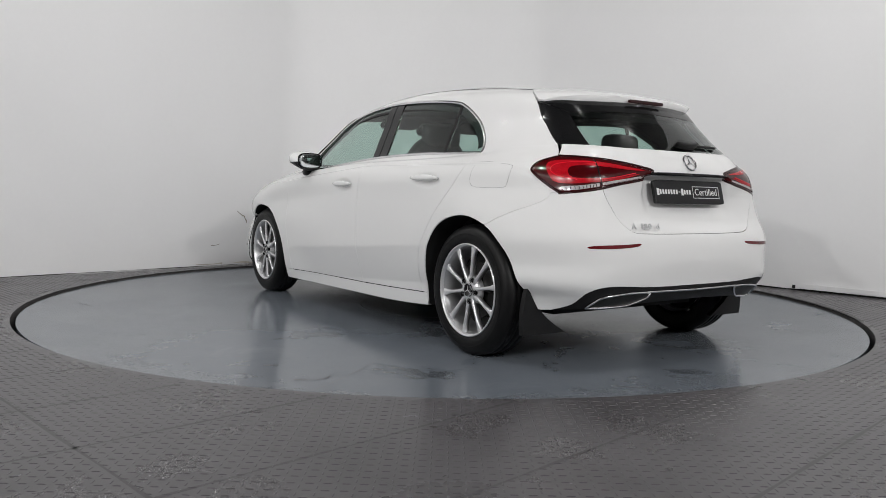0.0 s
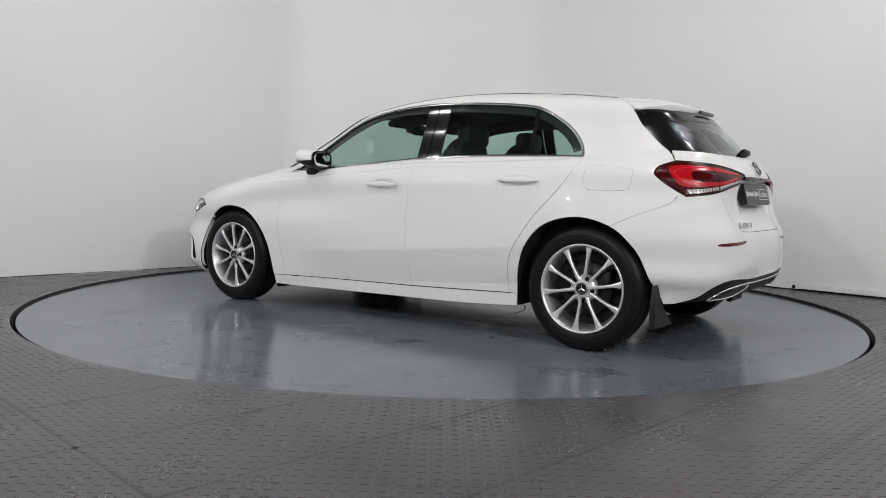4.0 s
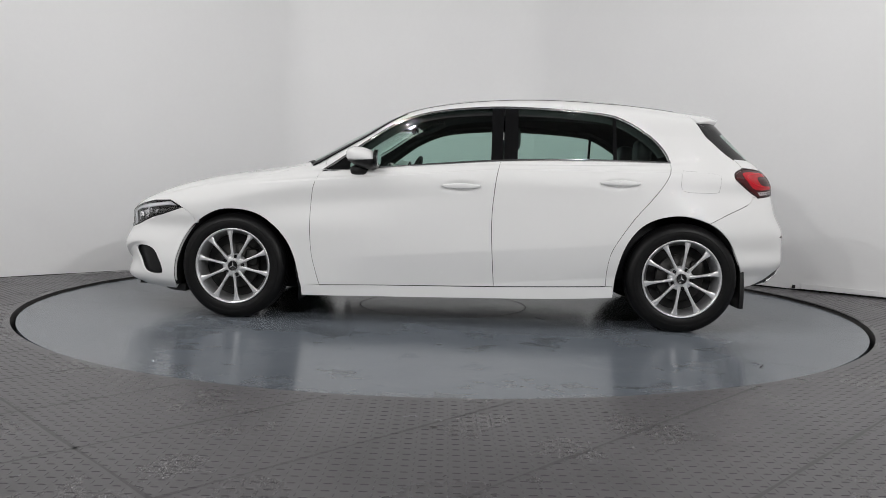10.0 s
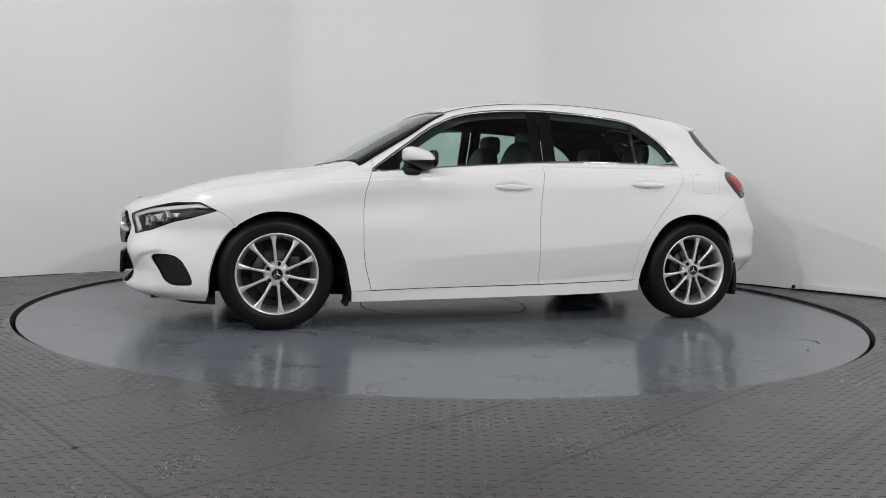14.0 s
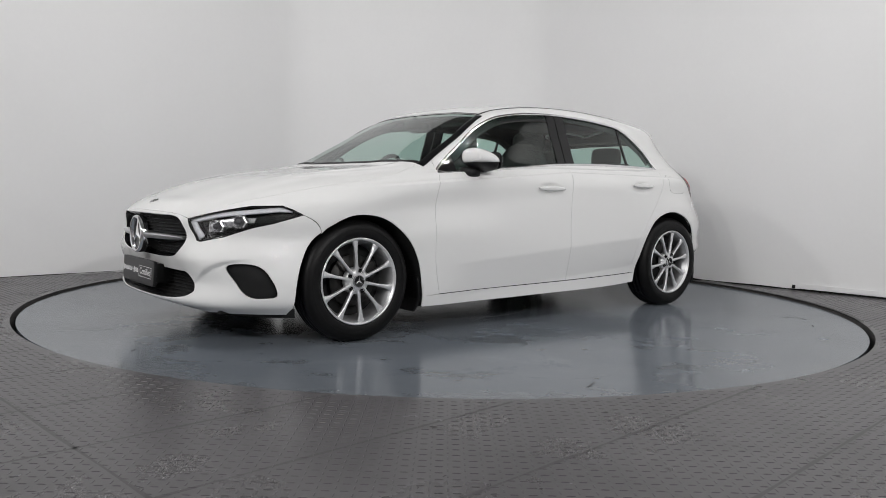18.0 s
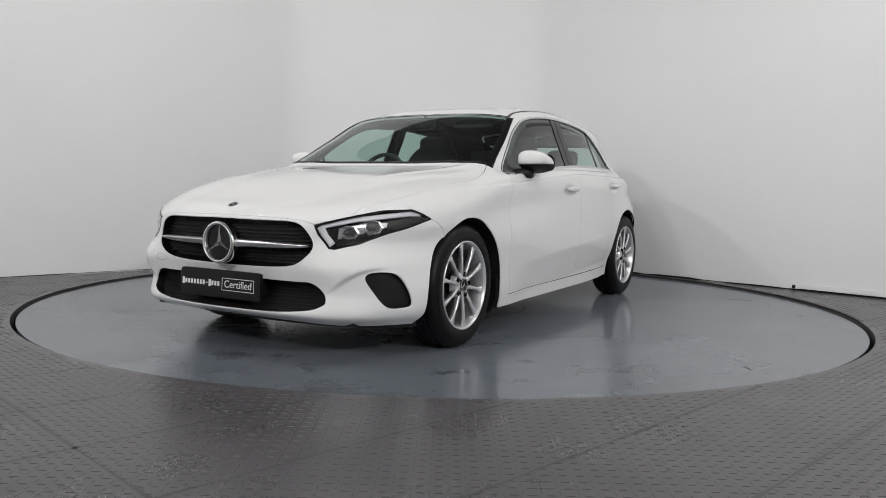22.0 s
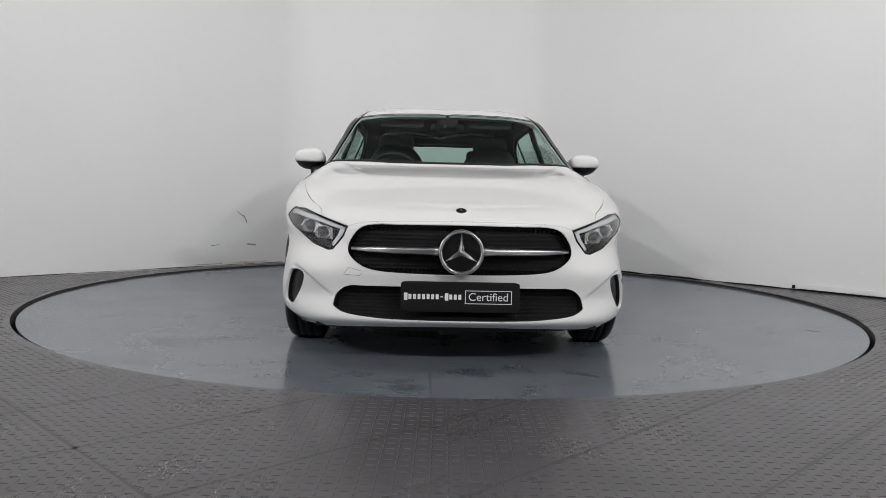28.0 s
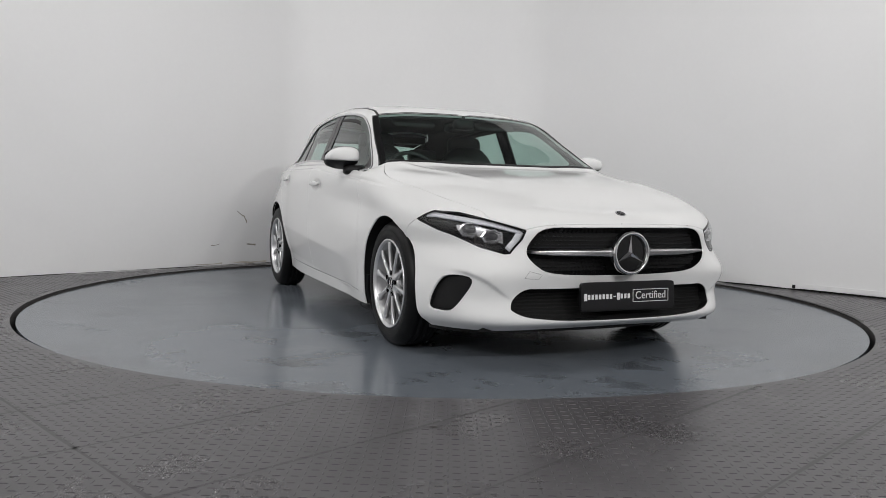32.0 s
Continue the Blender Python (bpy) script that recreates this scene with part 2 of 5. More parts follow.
def smooth_through(P, steps, mirror_start, mirror_end):
    """Samples, steps to a span, of smooth curves through P (points along the first axis); a mirrored end meets y = 0 squarely."""
    flip = np.array([1.0, -1.0, 1.0])
    Q = P
    if mirror_start:
        Q = np.concatenate([Q[1:2] * flip, Q])
    if mirror_end:
        Q = np.concatenate([Q, Q[-2:-1] * flip])
    chord = np.maximum(np.linalg.norm(np.diff(Q, axis=0), axis=-1), 1e-4) ** 0.75
    knots = np.concatenate([np.zeros_like(chord[:1]), np.cumsum(chord, axis=0)])
    T, h = curve_tangents(Q, knots)
    a = 1 if mirror_start else 0
    out = []
    for k in range(a, a + len(P) - 1):
        for s in np.arange(steps) / steps:
            w = h[k][..., None]
            out.append(Q[k] * (2 * s ** 3 - 3 * s ** 2 + 1) + T[k] * w * (s ** 3 - 2 * s ** 2 + s)
                       + Q[k + 1] * (3 * s ** 2 - 2 * s ** 3) + T[k + 1] * w * (s ** 3 - s ** 2))
    out.append(P[-1])
    return np.array(out)


def hoop(nose, fc, s1, s2, s3, rc, tail, n=2.45, m=2.15):
    """One line round half the car, from the middle of the nose along the left side to the middle of the tail:
    nose and tail (x, z), front corner, three places on the flank, rear corner; n and m: how square nose and tail are."""
    pts = []
    for s in (0.0, 0.42, 0.76):
        pts.append((fc[0] + (nose[0] - fc[0]) * (1 - s ** n) ** (1 / n), fc[1] * s, nose[1] + (fc[2] - nose[1]) * s ** 2))
    pts += [fc, s1, s2, s3, rc]
    for s in (0.76, 0.42, 0.0):
        pts.append((rc[0] + (tail[0] - rc[0]) * (1 - s ** m) ** (1 / m), rc[1] * s, tail[1] + (rc[2] - tail[1]) * s ** 2))
    return pts


HOOPS = [
    hoop((2.165, 0.195), (1.72, 0.8, 0.165), (0.9, 0.850, 0.155), (0, 0.872, 0.165), (-0.9, 0.868, 0.19), (-1.7, 0.76, 0.265), (-2.04, 0.315), 2.45, 2.15),
    hoop((2.242, 0.235), (1.74, 0.854, 0.225), (0.9, 0.866, 0.225), (0, 0.880, 0.245), (-0.9, 0.880, 0.285), (-1.68, 0.785, 0.33), (-2.059, 0.35), 2.50, 2.77),
    hoop((2.168, 0.33), (1.74, 0.869, 0.33), (0.9, 0.877, 0.33), (0, 0.889, 0.34), (-0.9, 0.895, 0.37), (-1.7, 0.828, 0.4), (-2.066, 0.41), 3.55, 3.12),
    hoop((2.2, 0.45), (1.7, 0.86, 0.45), (0.9, 0.888, 0.45), (0, 0.898, 0.46), (-0.9, 0.902, 0.48), (-1.7, 0.829, 0.49), (-2.075, 0.52), 3.75, 2.95),
    hoop((2.25, 0.565), (1.66, 0.848, 0.56), (0.9, 0.896, 0.58), (0, 0.898, 0.6), (-0.9, 0.902, 0.62), (-1.69, 0.842, 0.6), (-2.059, 0.62), 2.28, 3.14),
    hoop((2.256, 0.655), (1.62, 0.873, 0.65), (0.9, 0.878, 0.72), (0, 0.895, 0.74), (-0.9, 0.894, 0.75), (-1.67, 0.821, 0.72), (-2.012, 0.7), 2.15, 3.21),
    hoop((2.183, 0.715), (1.6, 0.871, 0.725), (0.88, 0.877, 0.83), (0, 0.885, 0.86), (-0.9, 0.883, 0.86), (-1.65, 0.78, 0.83), (-1.986, 0.8), 2.1, 3.56),
    hoop((2.032, 0.762), (1.539, 0.828, 0.8), (0.86, 0.865, 0.885), (0, 0.862, 0.925), (-0.95, 0.848, 0.93), (-1.64, 0.765, 0.92), (-2.011, 0.915), 2.21, 2.54),
    hoop((1.712, 0.862), (1.3, 0.789, 0.875), (0.84, 0.838, 0.915), (0, 0.832, 0.965), (-1, 0.808, 0.985), (-1.62, 0.695, 1), (-1.986, 0.985), 2.41, 2.14),
    hoop((1.13, 0.949), (0.99, 0.752, 0.945), (0.8, 0.812, 0.929), (-0.03, 0.813, 0.977), (-0.99, 0.771, 1), (-1.6, 0.665, 1.033), (-1.945, 1.022), 2.45, 2.3),
    hoop((1.045, 0.962), (0.925, 0.735, 0.965), (0.78, 0.795, 0.935), (-0.05, 0.8, 0.985), (-0.98, 0.762, 1.01), (-1.58, 0.652, 1.05), (-1.922, 1.04), 2.45, 2.3),
    hoop((0.72, 1.15), (0.62, 0.67, 1.13), (0.42, 0.7, 1.15), (-0.25, 0.715, 1.17), (-0.92, 0.692, 1.17), (-1.485, 0.597, 1.175), (-1.785, 1.19), 2.45, 2.21),
    hoop((.40, 1.320), (.345, .59, 1.295), (.13, .605, 1.336), (-.35, .615, 1.371), (-.9, .605, 1.350), (-1.44, .545, 1.302), (-1.655, 1.306)),
    hoop((.28, 1.368), (.2, .45, 1.36), (0, .44, 1.396), (-.38, .44, 1.417), (-.85, .44, 1.411), (-1.33, .42, 1.361), (-1.53, 1.344)),
]
RIDGE = [(x, 0.0, 1.422 - 0.12 * abs(x + 0.40) ** 2.2) for x in (.17, .15, .11, .05, -.1, -.38, -.75, -1.1, -1.2, -1.28, -1.33)]
CAGE = np.array(HOOPS + [RIDGE])                                # lines, stations, xyz
US, VS = 24, 16
rows_ = np.array([smooth_through(line, US, True, True) for line in CAGE])
SURF = smooth_through(rows_, VS, False, True)                   # v, u, xyz
NV, NU = SURF.shape[:2]


def soft(x, a, b):
    t = np.clip((x - a) / (b - a), 0, 1)
    return t * t * (3 - 2 * t)


# pressed-in shapes: the scoop round each corner vent, the lower door crease, the bonnet's ridges, the hollow for the rear plate
X, Y, Z = SURF[..., 0].copy(), SURF[..., 1].copy(), SURF[..., 2].copy()
top = 0.455 - 0.13 * soft(0.78 - Y, 0.0, 0.26)
scoop = soft(X, 1.78, 1.90) * (1 - soft(Y, 0.73, 0.80)) * soft(Y, 0.53, 0.69) * soft(Z, 0.20, 0.36) * (1 - soft(Z, top - 0.012, top + 0.004))
SURF[..., 0] -= 0.016 * scoop
SURF[..., 1] -= 0.010 * scoop
crease = 0.447 - 0.075 * X - Z
tuck = np.where(np.abs(crease) < 0.008, (crease + 0.008) ** 2 / 0.032, np.clip(crease, 0, 0.2))
along_doors = soft(X, -1.35, -0.9) * (1 - soft(X, 0.45, 0.9))
SURF[..., 1] -= 0.165 * tuck * along_doors * soft(Y, 0.6, 0.8)
belt = 0.95 - 0.078 * np.clip(X + 0.25, 0, 2.0)
SURF[..., 1] += 0.013 * soft(Z, belt - 0.15, belt) * (1 - soft(Z, belt - 0.001, belt + 0.010)) * soft(Y, 0.6, 0.78) * soft(X, -1.75, -1.2) * (1 - soft(X, 0.9, 1.5))
line = 0.655 - 0.30 * (X - 0.95)
ridge = np.exp(-((Y - line) / 0.035) ** 2) * soft(X, 0.93, 1.0) * (1 - soft(X, 1.2, 1.75)) * soft(Z, 0.8, 0.86)
SURF[..., 2] += 0.007 * ridge
plate = soft(-X, 1.9, 1.95) * (1 - soft(Y, 0.265, 0.33)) * soft(Z, 0.70, 0.77) * (1 - soft(Z, 0.903, 0.915))
SURF[..., 0] += (0.012 + 0.045 * soft(Z, 0.73, 0.91)) * plate
for hx, hz in ((-.04, .846), (-.98, .878)):
    cup = np.exp(-(((X - hx) / .095) ** 2 + ((Z - hz + .004) / .034) ** 2) ** 2) * soft(Y, .6, .8)
    SURF[..., 1] -= 0.013 * cup

car = thing("car", None, [], label="white five-door hatchback car with silver alloy wheels on the turntable", category="car")

# ---- panels cut out of the body surface ----
from mathutils.bvhtree import BVHTree
from mathutils.geometry import delaunay_2d_cdt

du, dv_ = np.gradient(SURF, axis=1), np.gradient(SURF, axis=0)
SNORM = np.cross(du, dv_)
SNORM /= np.maximum(np.linalg.norm(SNORM, axis=-1, keepdims=True), 1e-9)
if SNORM[NV // 3, NU // 2, 1] < 0:
    SNORM = -SNORM
SNORM[:, 0, 1] = SNORM[:, -1, 1] = 0
SNORM[-1, :] = (0, 0, 1)
QUADS = [(j * NU + i, j * NU + i + 1, (j + 1) * NU + i + 1, (j + 1) * NU + i) for j in range(NV - 1) for i in range(NU - 1)]
TREE = BVHTree.FromPolygons([tuple(p) for p in SURF.reshape(-1, 3)], QUADS)
AU, AV = 0.027, 0.0115


def on_grid(G, u, v):
    u, v = np.clip(u, 0, NU - 1.0001), np.clip(v, 0, NV - 1.0001)
    i, j = u.astype(int), v.astype(int)
    a, b = (u - i)[:, None], (v - j)[:, None]
    return (G[j, i] * (1 - a) + G[j, i + 1] * a) * (1 - b) + (G[j + 1, i] * (1 - a) + G[j + 1, i + 1] * a) * b


def uv_near(p, index):
    j, i = divmod(index, NU - 1)
    a, b = 0.5, 0.5
    A, B, C, D = SURF[j, i], SURF[j, i + 1], SURF[j + 1, i + 1], SURF[j + 1, i]
    for _ in range(6):
        q = (A * (1 - a) + B * a) * (1 - b) + (D * (1 - a) + C * a) * b
        ja, jb = (B - A) * (1 - b) + (C - D) * b, (D - A) * (1 - a) + (C - B) * a
        s, *_ = np.linalg.lstsq(np.stack([ja, jb], 1), p - q, rcond=None)
        a, b = min(max(a + s[0], 0), 1), min(max(b + s[1], 0), 1)
    return i + a, j + b


RAYS = {"L": lambda a, b: ((a, 3, b), (0, -1, 0)), "F": lambda a, b: ((4, max(a, 1e-4), b), (-1, 0, 0)),
        "R": lambda a, b: ((-4, max(a, 1e-4), b), (1, 0, 0)), "T": lambda a, b: ((a, max(b, 1e-4), 3), (0, 0, -1))}


def place(kind, a, b):
    """(u, v) of the point of the surface seen at (a, b) from the side L (x, z), front F or rear R (y, z), or top T (x, y); B: on the lower edge, at x, y."""
    if kind == "B":
        d = np.hypot(SURF[0, :, 0] - a, SURF[0, :, 1] - b)
        return float(np.argmin(d)), 0.0
    o, d = RAYS[kind](a, b)
    hit, normal, index, dist = TREE.ray_cast(Vector(o), Vector(d))
    if hit is None:
        mid = {"L": (a, 0.8, b), "F": (2.1, a, b), "R": (-2.0, a, b), "T": (a, b, 1.0)}[kind]
        hit, normal, index, dist = TREE.find_nearest(Vector(mid))
    u, v = uv_near(np.array(hit), index)
    side = b if kind == "T" else a
    if kind != "L" and side < 2e-3:
        if kind == "F" or (kind == "T" and a > 0.3):
            u = 0.0
        elif kind == "R" or (kind == "T" and a < -1.45):
            u = NU - 1.0
        elif kind == "T":
            v = NV - 1.0
    return u, v


def bend(pts, steps=6, closed=False):
    """A smooth line through plane points."""
    P = np.array(pts, float)
    n = len(P)
    out = []
    for k in range(n if closed else n - 1):
        g = (lambda q: P[q % n]) if closed else (lambda q: P[min(max(q, 0), n - 1)])
        a, b, c, d = g(k - 1), g(k), g(k + 1), g(k + 2)
        for s in np.arange(steps) / steps:
            out.append(0.5 * (2 * b + (c - a) * s + (2 * a - 5 * b + 4 * c - d) * s * s + (3 * b - a - 3 * c + d) * s ** 3))
    if not closed:
        out.append(P[-1])
    return [tuple(q) for q in out]


def trace(segments, step=0.016, closed=True):
    """The (u, v) outline of segments (kind, points), finely stepped."""
    pts = [(k, *p) for k, line in segments for p in line]
    out = []
    for n, (k, a, b) in enumerate(pts):
        here = place(k, a, b)
        out.append(here)
        if n + 1 == len(pts) and not closed:
            break
        k2, a2, b2 = pts[(n + 1) % len(pts)]
        there = place(k2, a2, b2)
        p, q = on_grid(SURF, np.array([here[0], there[0]]), np.array([here[1], there[1]]))
        m = int(np.linalg.norm(q - p) / step)
        for s in range(1, m + 1):
            f = s / (m + 1)
            if k == k2 and k != "B":
                out.append(place(k, a + (a2 - a) * f, b + (b2 - b) * f))
            else:
                out.append((here[0] + (there[0] - here[0]) * f, here[1] + (there[1] - here[1]) * f))
    clean = [out[0]]
    for q in out[1:]:
        if math.hypot((q[0] - clean[-1][0]) * AU, (q[1] - clean[-1][1]) * AV) > 0.0025:
            clean.append(q)
    return np.array(clean)


def inside(P, poly):
    x, y = P[:, 0][:, None], P[:, 1][:, None]
    x0, y0 = poly[:, 0][None], poly[:, 1][None]
    x1, y1 = np.roll(poly[:, 0], -1)[None], np.roll(poly[:, 1], -1)[None]
    cross = ((y0 > y) != (y1 > y)) & (x < (x1 - x0) * (y - y0) / np.where(y1 == y0, 1e-12, y1 - y0) + x0)
    return cross.sum(1) % 2 == 1


def cut(outline, holes=(), gap=0.0019, lift=0.0, depth=0.018, shift=None, every=(1, 2)):
    """A panel of the left half: vertices, normals and faces, its rim drawn in by the gap and turned inwards by the depth."""
    scale = np.array([AU, AV])
    loops = [np.asarray(l) * scale for l in (outline, *holes)]
    lo, hi = loops[0].min(0), loops[0].max(0)
    uu, vv = np.meshgrid(np.arange(0, NU, every[0]), np.arange(0, NV, every[1]))
    G = np.stack([uu.ravel(), vv.ravel()], 1) * scale
    G = G[((G > lo) & (G < hi)).all(1)]
    if len(G):
        keep = inside(G, loops[0])
        for h in loops[1:]:
            keep &= ~inside(G, h)
        rim = np.concatenate(loops)
        for k in range(0, len(G), 2000):
            d = ((G[k:k + 2000, None] - rim[None]) ** 2).sum(-1).min(1)
            keep[k:k + 2000] &= d > 0.0085 ** 2
        G = G[keep]
    pts, edges = [], []
    for l in loops:
        a = len(pts)
        pts += [tuple(p) for p in l]
        edges += [(a + k, a + (k + 1) % len(l)) for k in range(len(l))]
    pts += [tuple(p) for p in G]
    P2, _, tris, *_ = delaunay_2d_cdt([Vector(p) for p in pts], edges, [], 0, 1e-7)
    P2 = np.array([tuple(p) for p in P2])
    tris = np.array([t for t in tris])
    mid = P2[tris].mean(1)
    ok = inside(mid, loops[0])
    for h in loops[1:]:
        ok &= ~inside(mid, h)
    tris = tris[ok]
    used = np.unique(tris)
    remap = -np.ones(len(P2), int)
    remap[used] = np.arange(len(used))
    tris, P2 = remap[tris], P2[used] / scale
    V, N = on_grid(SURF, P2[:, 0], P2[:, 1]), on_grid(SNORM, P2[:, 0], P2[:, 1])
    N /= np.maximum(np.linalg.norm(N, axis=1, keepdims=True), 1e-9)
    nf = np.cross(V[tris[:, 1]] - V[tris[:, 0]], V[tris[:, 2]] - V[tris[:, 0]])
    turn = (nf * N[tris].mean(1)).sum(1) < 0
    tris[turn] = tris[turn][:, ::-1]
    count = {}
    for a, b, c in tris:
        for e in ((a, b), (b, c), (c, a)):
            count[e] = 1
    rim = [(a, b) for a, b in count if (b, a) not in count]
    middle = np.abs(V[:, 1]) < 1.5e-3
    inward = np.zeros_like(V)
    for a, b in rim:
        if middle[a] and middle[b]:
            continue
        w = np.cross(N[a], V[b] - V[a])
        w /= max(np.linalg.norm(w), 1e-9)
        inward[a] += w
        inward[b] += w
    L = np.linalg.norm(inward, axis=1, keepdims=True)
    V = V + gap * inward / np.maximum(L, 1e-9) + lift * N
    V[middle, 1] = 0
    if shift is not None:
        V = shift(V, N)
        V[middle, 1] = 0
    verts, norms, faces = list(V), list(N), [tuple(t) for t in tris]
    if depth:
        for a, b in rim:
            if middle[a] and middle[b]:
                continue
            w = np.cross(V[b] - V[a], N[a])
            w /= max(np.linalg.norm(w), 1e-9)
            k = len(verts)
            verts += [V[a], V[b], V[b] - depth * N[b], V[a] - depth * N[a]]
            norms += [0.7 * w + 0.7 * N[a], 0.7 * w + 0.7 * N[b], w, w]
            faces.append((k + 3, k + 2, k + 1, k))
    return np.array(verts), np.array(norms), faces


def shell_mesh(name, V, N, F):
    me = mesh_of(name, V, F, True)
    me.normals_split_custom_set_from_vertices([tuple(n) for n in N])
    return me


FLIP = np.array([1, -1, 1])


def flank_pair(name, made, mat, parent, label=""):
    """A panel on the car's left and its mirror image on the right."""
    V, N, F = made
    a = thing(name, shell_mesh(name, V, N, F), mat, parent, label)
    b = thing(name, shell_mesh(name, V * FLIP, N * FLIP, [tuple(reversed(f)) for f in F]), mat, parent, label)
    return a, b


def whole(name, made, mat, parent, label=""):
    """A panel that runs across the car's middle."""
    V, N, F = made
    n = len(V)
    faces = list(F) + [tuple(n + i for i in reversed(f)) for f in F]
    return thing(name, shell_mesh(name, np.concatenate([V, V * FLIP]), np.concatenate([N, N * FLIP]), faces), mat, parent, label)


# lines of the body, left half
DLO_TOP = bend([(.832, .917), (.725, .994), (.62, 1.070), (.45, 1.189), (.346, 1.245), (.241, 1.285), (.099, 1.314), (-.078, 1.332), (-.291, 1.341),
                (-.612, 1.331), (-.901, 1.306), (-1.008, 1.277), (-1.113, 1.221), (-1.199, 1.158), (-1.264, 1.081), (-1.291, 1.013)], 4)
DLO_LOW = bend([(-1.291, 1.013), (-.949, 1.019), (-.597, 1.017), (-.249, 1.005), (.097, .979), (.44, .951), (.832, .917)], 4)
DOOR_FRONT = bend([(.822, .920), (.848, .860), (.866, .794), (.877, .658), (.869, .42), (.822, .224)], 4)
DOOR_MID = bend([(-.272, 1.006), (-.245, .86), (-.228, .615), (-.248, .244)], 4)
DOOR_REAR = bend([(-1.291, 1.013), (-1.287, .962), (-1.240, .875), (-1.16, .776), (-1.066, .667), (-.954, .494), (-.925, .38), (-.921, .264)], 4)
ARCH_F = bend([(1.742, .187), (1.727, .368), (1.648, .541), (1.492, .652), (1.361, .679), (1.206, .651), (1.071, .553), (.987, .418), (.945, .235), (.938, .15)], 6)
ARCH_R = bend([(-.967, .18), (-.981, .355), (-1.037, .53), (-1.152, .652), (-1.339, .697), (-1.517, .653), (-1.63, .558), (-1.694, .438), (-1.745, .30), (-1.76, .24)], 6)
BONNET_FRONT = bend([(0, .681), (.24, .678), (.40, .671), (.47, .661), (.510, .649)], 3)
BONNET_EDGE = bend([(2.022, .640), (1.92, .690), (1.814, .728), (1.70, .757), (1.557, .784), (1.38, .808), (1.20, .815), (1.06, .795), (.905, .738)], 4)
SCREEN_LOW = bend([(.905, .738), (.96, .60), (1.004, .33), (1.011, 0)], 5)
SCREEN_SIDE = [(.905, .738), (.80, .705), (.62, .665), (.45, .62), (.335, .587)]
SCREEN_TOP = bend([(.335, .587), (.365, .45), (.385, .22), (.390, 0)], 4)
DITCH = [(.335, .587), (.2, .562), (-.4, .548), (-.9, .535), (-1.36, .475)]
HATCH_SIDE_TOP = [(-1.36, .475), (-1.425, .522), (-1.475, .545)]
HATCH_SIDE = [(.545, 1.277), (.568, 1.148), (.594, 1.051), (.638, .989)]
LAMP_TOP = bend([(.638, .989), (.533, .979), (.390, .956), (.267, .929)], 4)
LAMP_LOW = bend([(.267, .929), (.318, .897), (.472, .867), (.604, .838), (.698, .822)], 4)
LAMP_OUT = bend([(-1.841, .822), (-1.786, .855), (-1.701, .918), (-1.691, .936), (-1.703, .962), (-1.760, .988)], 4)
HATCH_LOW = bend([(.550, .852), (.535, .800), (.509, .750), (.473, .692), (.417, .648), (.311, .638), (.000, .636)], 4)
BUMPER_SPLIT_R = bend([(-1.798, .818), (-1.768, .776), (-1.631, .716), (-1.513, .657)], 4)
BUMPER_SPLIT_F = bend([(1.594, .582), (1.606, .615), (1.64, .650), (1.691, .678)], 4)
GRILLE = bend([(0, .436), (.22, .440), (.38, .452), (.458, .482), (.507, .537), (.488, .602), (.42, .657), (.24, .664), (0, .667)], 5)
INTAKE = bend([(0, .232), (.285, .238), (.489, .254), (.562, .280), (.572, .302), (.553, .345), (.50, .378), (.40, .378), (0, .378)], 5)
HEAD_TOP = [(1.691, .678), (1.740, .704), (1.785, .723)]
HEAD_IN = [(.733, .719), (.637, .687), (.510, .646), (.530, .600), (.578, .541), (.602, .538), (.68, .562), (.762, .612)]
HEAD_LOW = [(1.838, .632), (1.691, .678)]
FOG = bend([(.722, .400), (.735, .428), (.788, .430), (.815, .40), (.835, .33), (.838, .270), (.815, .258), (.785, .268), (.745, .335)], 4, True)
DIFFUSER = bend([(.699, .275), (.655, .309), (.635, .375), (.544, .400), (.311, .390), (.000, .389)], 5)


ARCH_F_BACK = [p for p in ARCH_F if p[0] < 1.594 and p[1] > .24]
ARCH_F_FRONT = [p for p in ARCH_F if p[0] >= 1.60 and p[1] > .2]
ARCH_R_FRONT = [p for p in ARCH_R if p[0] > -1.51]
ARCH_R_BACK = [p for p in ARCH_R if p[0] < -1.512 and p[1] > .27]

whole("bonnet", cut(trace([("F", BONNET_FRONT), ("F", [(.637, .689)]), ("T", BONNET_EDGE[1:]), ("T", SCREEN_LOW[1:])])), PAINT, car)
whole("roof", cut(trace([("T", [(x, y) for x, y in SCREEN_TOP[::-1]]), ("T", DITCH[1:]), ("T", [(-1.352, .30), (-1.345, 0)])])), PAINT, car)
flank_pair("front_wing", cut(trace([("L", DOOR_FRONT), ("L", [(.938, .216)]), ("L", ARCH_F_BACK[::-1]), ("L", BUMPER_SPLIT_F), ("L", HEAD_TOP[1:]), ("F", HEAD_IN[:2]),
                                    ("T", BONNET_EDGE[1:]), ("T", [(.80, .705)]), ("L", [(.806, .96)])])), PAINT, car)
flank_pair("front_door", cut(every=(1, 1), outline=trace([("L", DOOR_FRONT), ("L", DOOR_MID[::-1]), ("L", [p for p in DLO_LOW if -.27 < p[0] < .81])])), PAINT, car)
flank_pair("rear_door", cut(every=(1, 1), outline=trace([("L", DOOR_MID), ("L", DOOR_REAR[::-1]), ("L", [p for p in DLO_LOW if -1.28 < p[0] < -.28])])), PAINT, car)
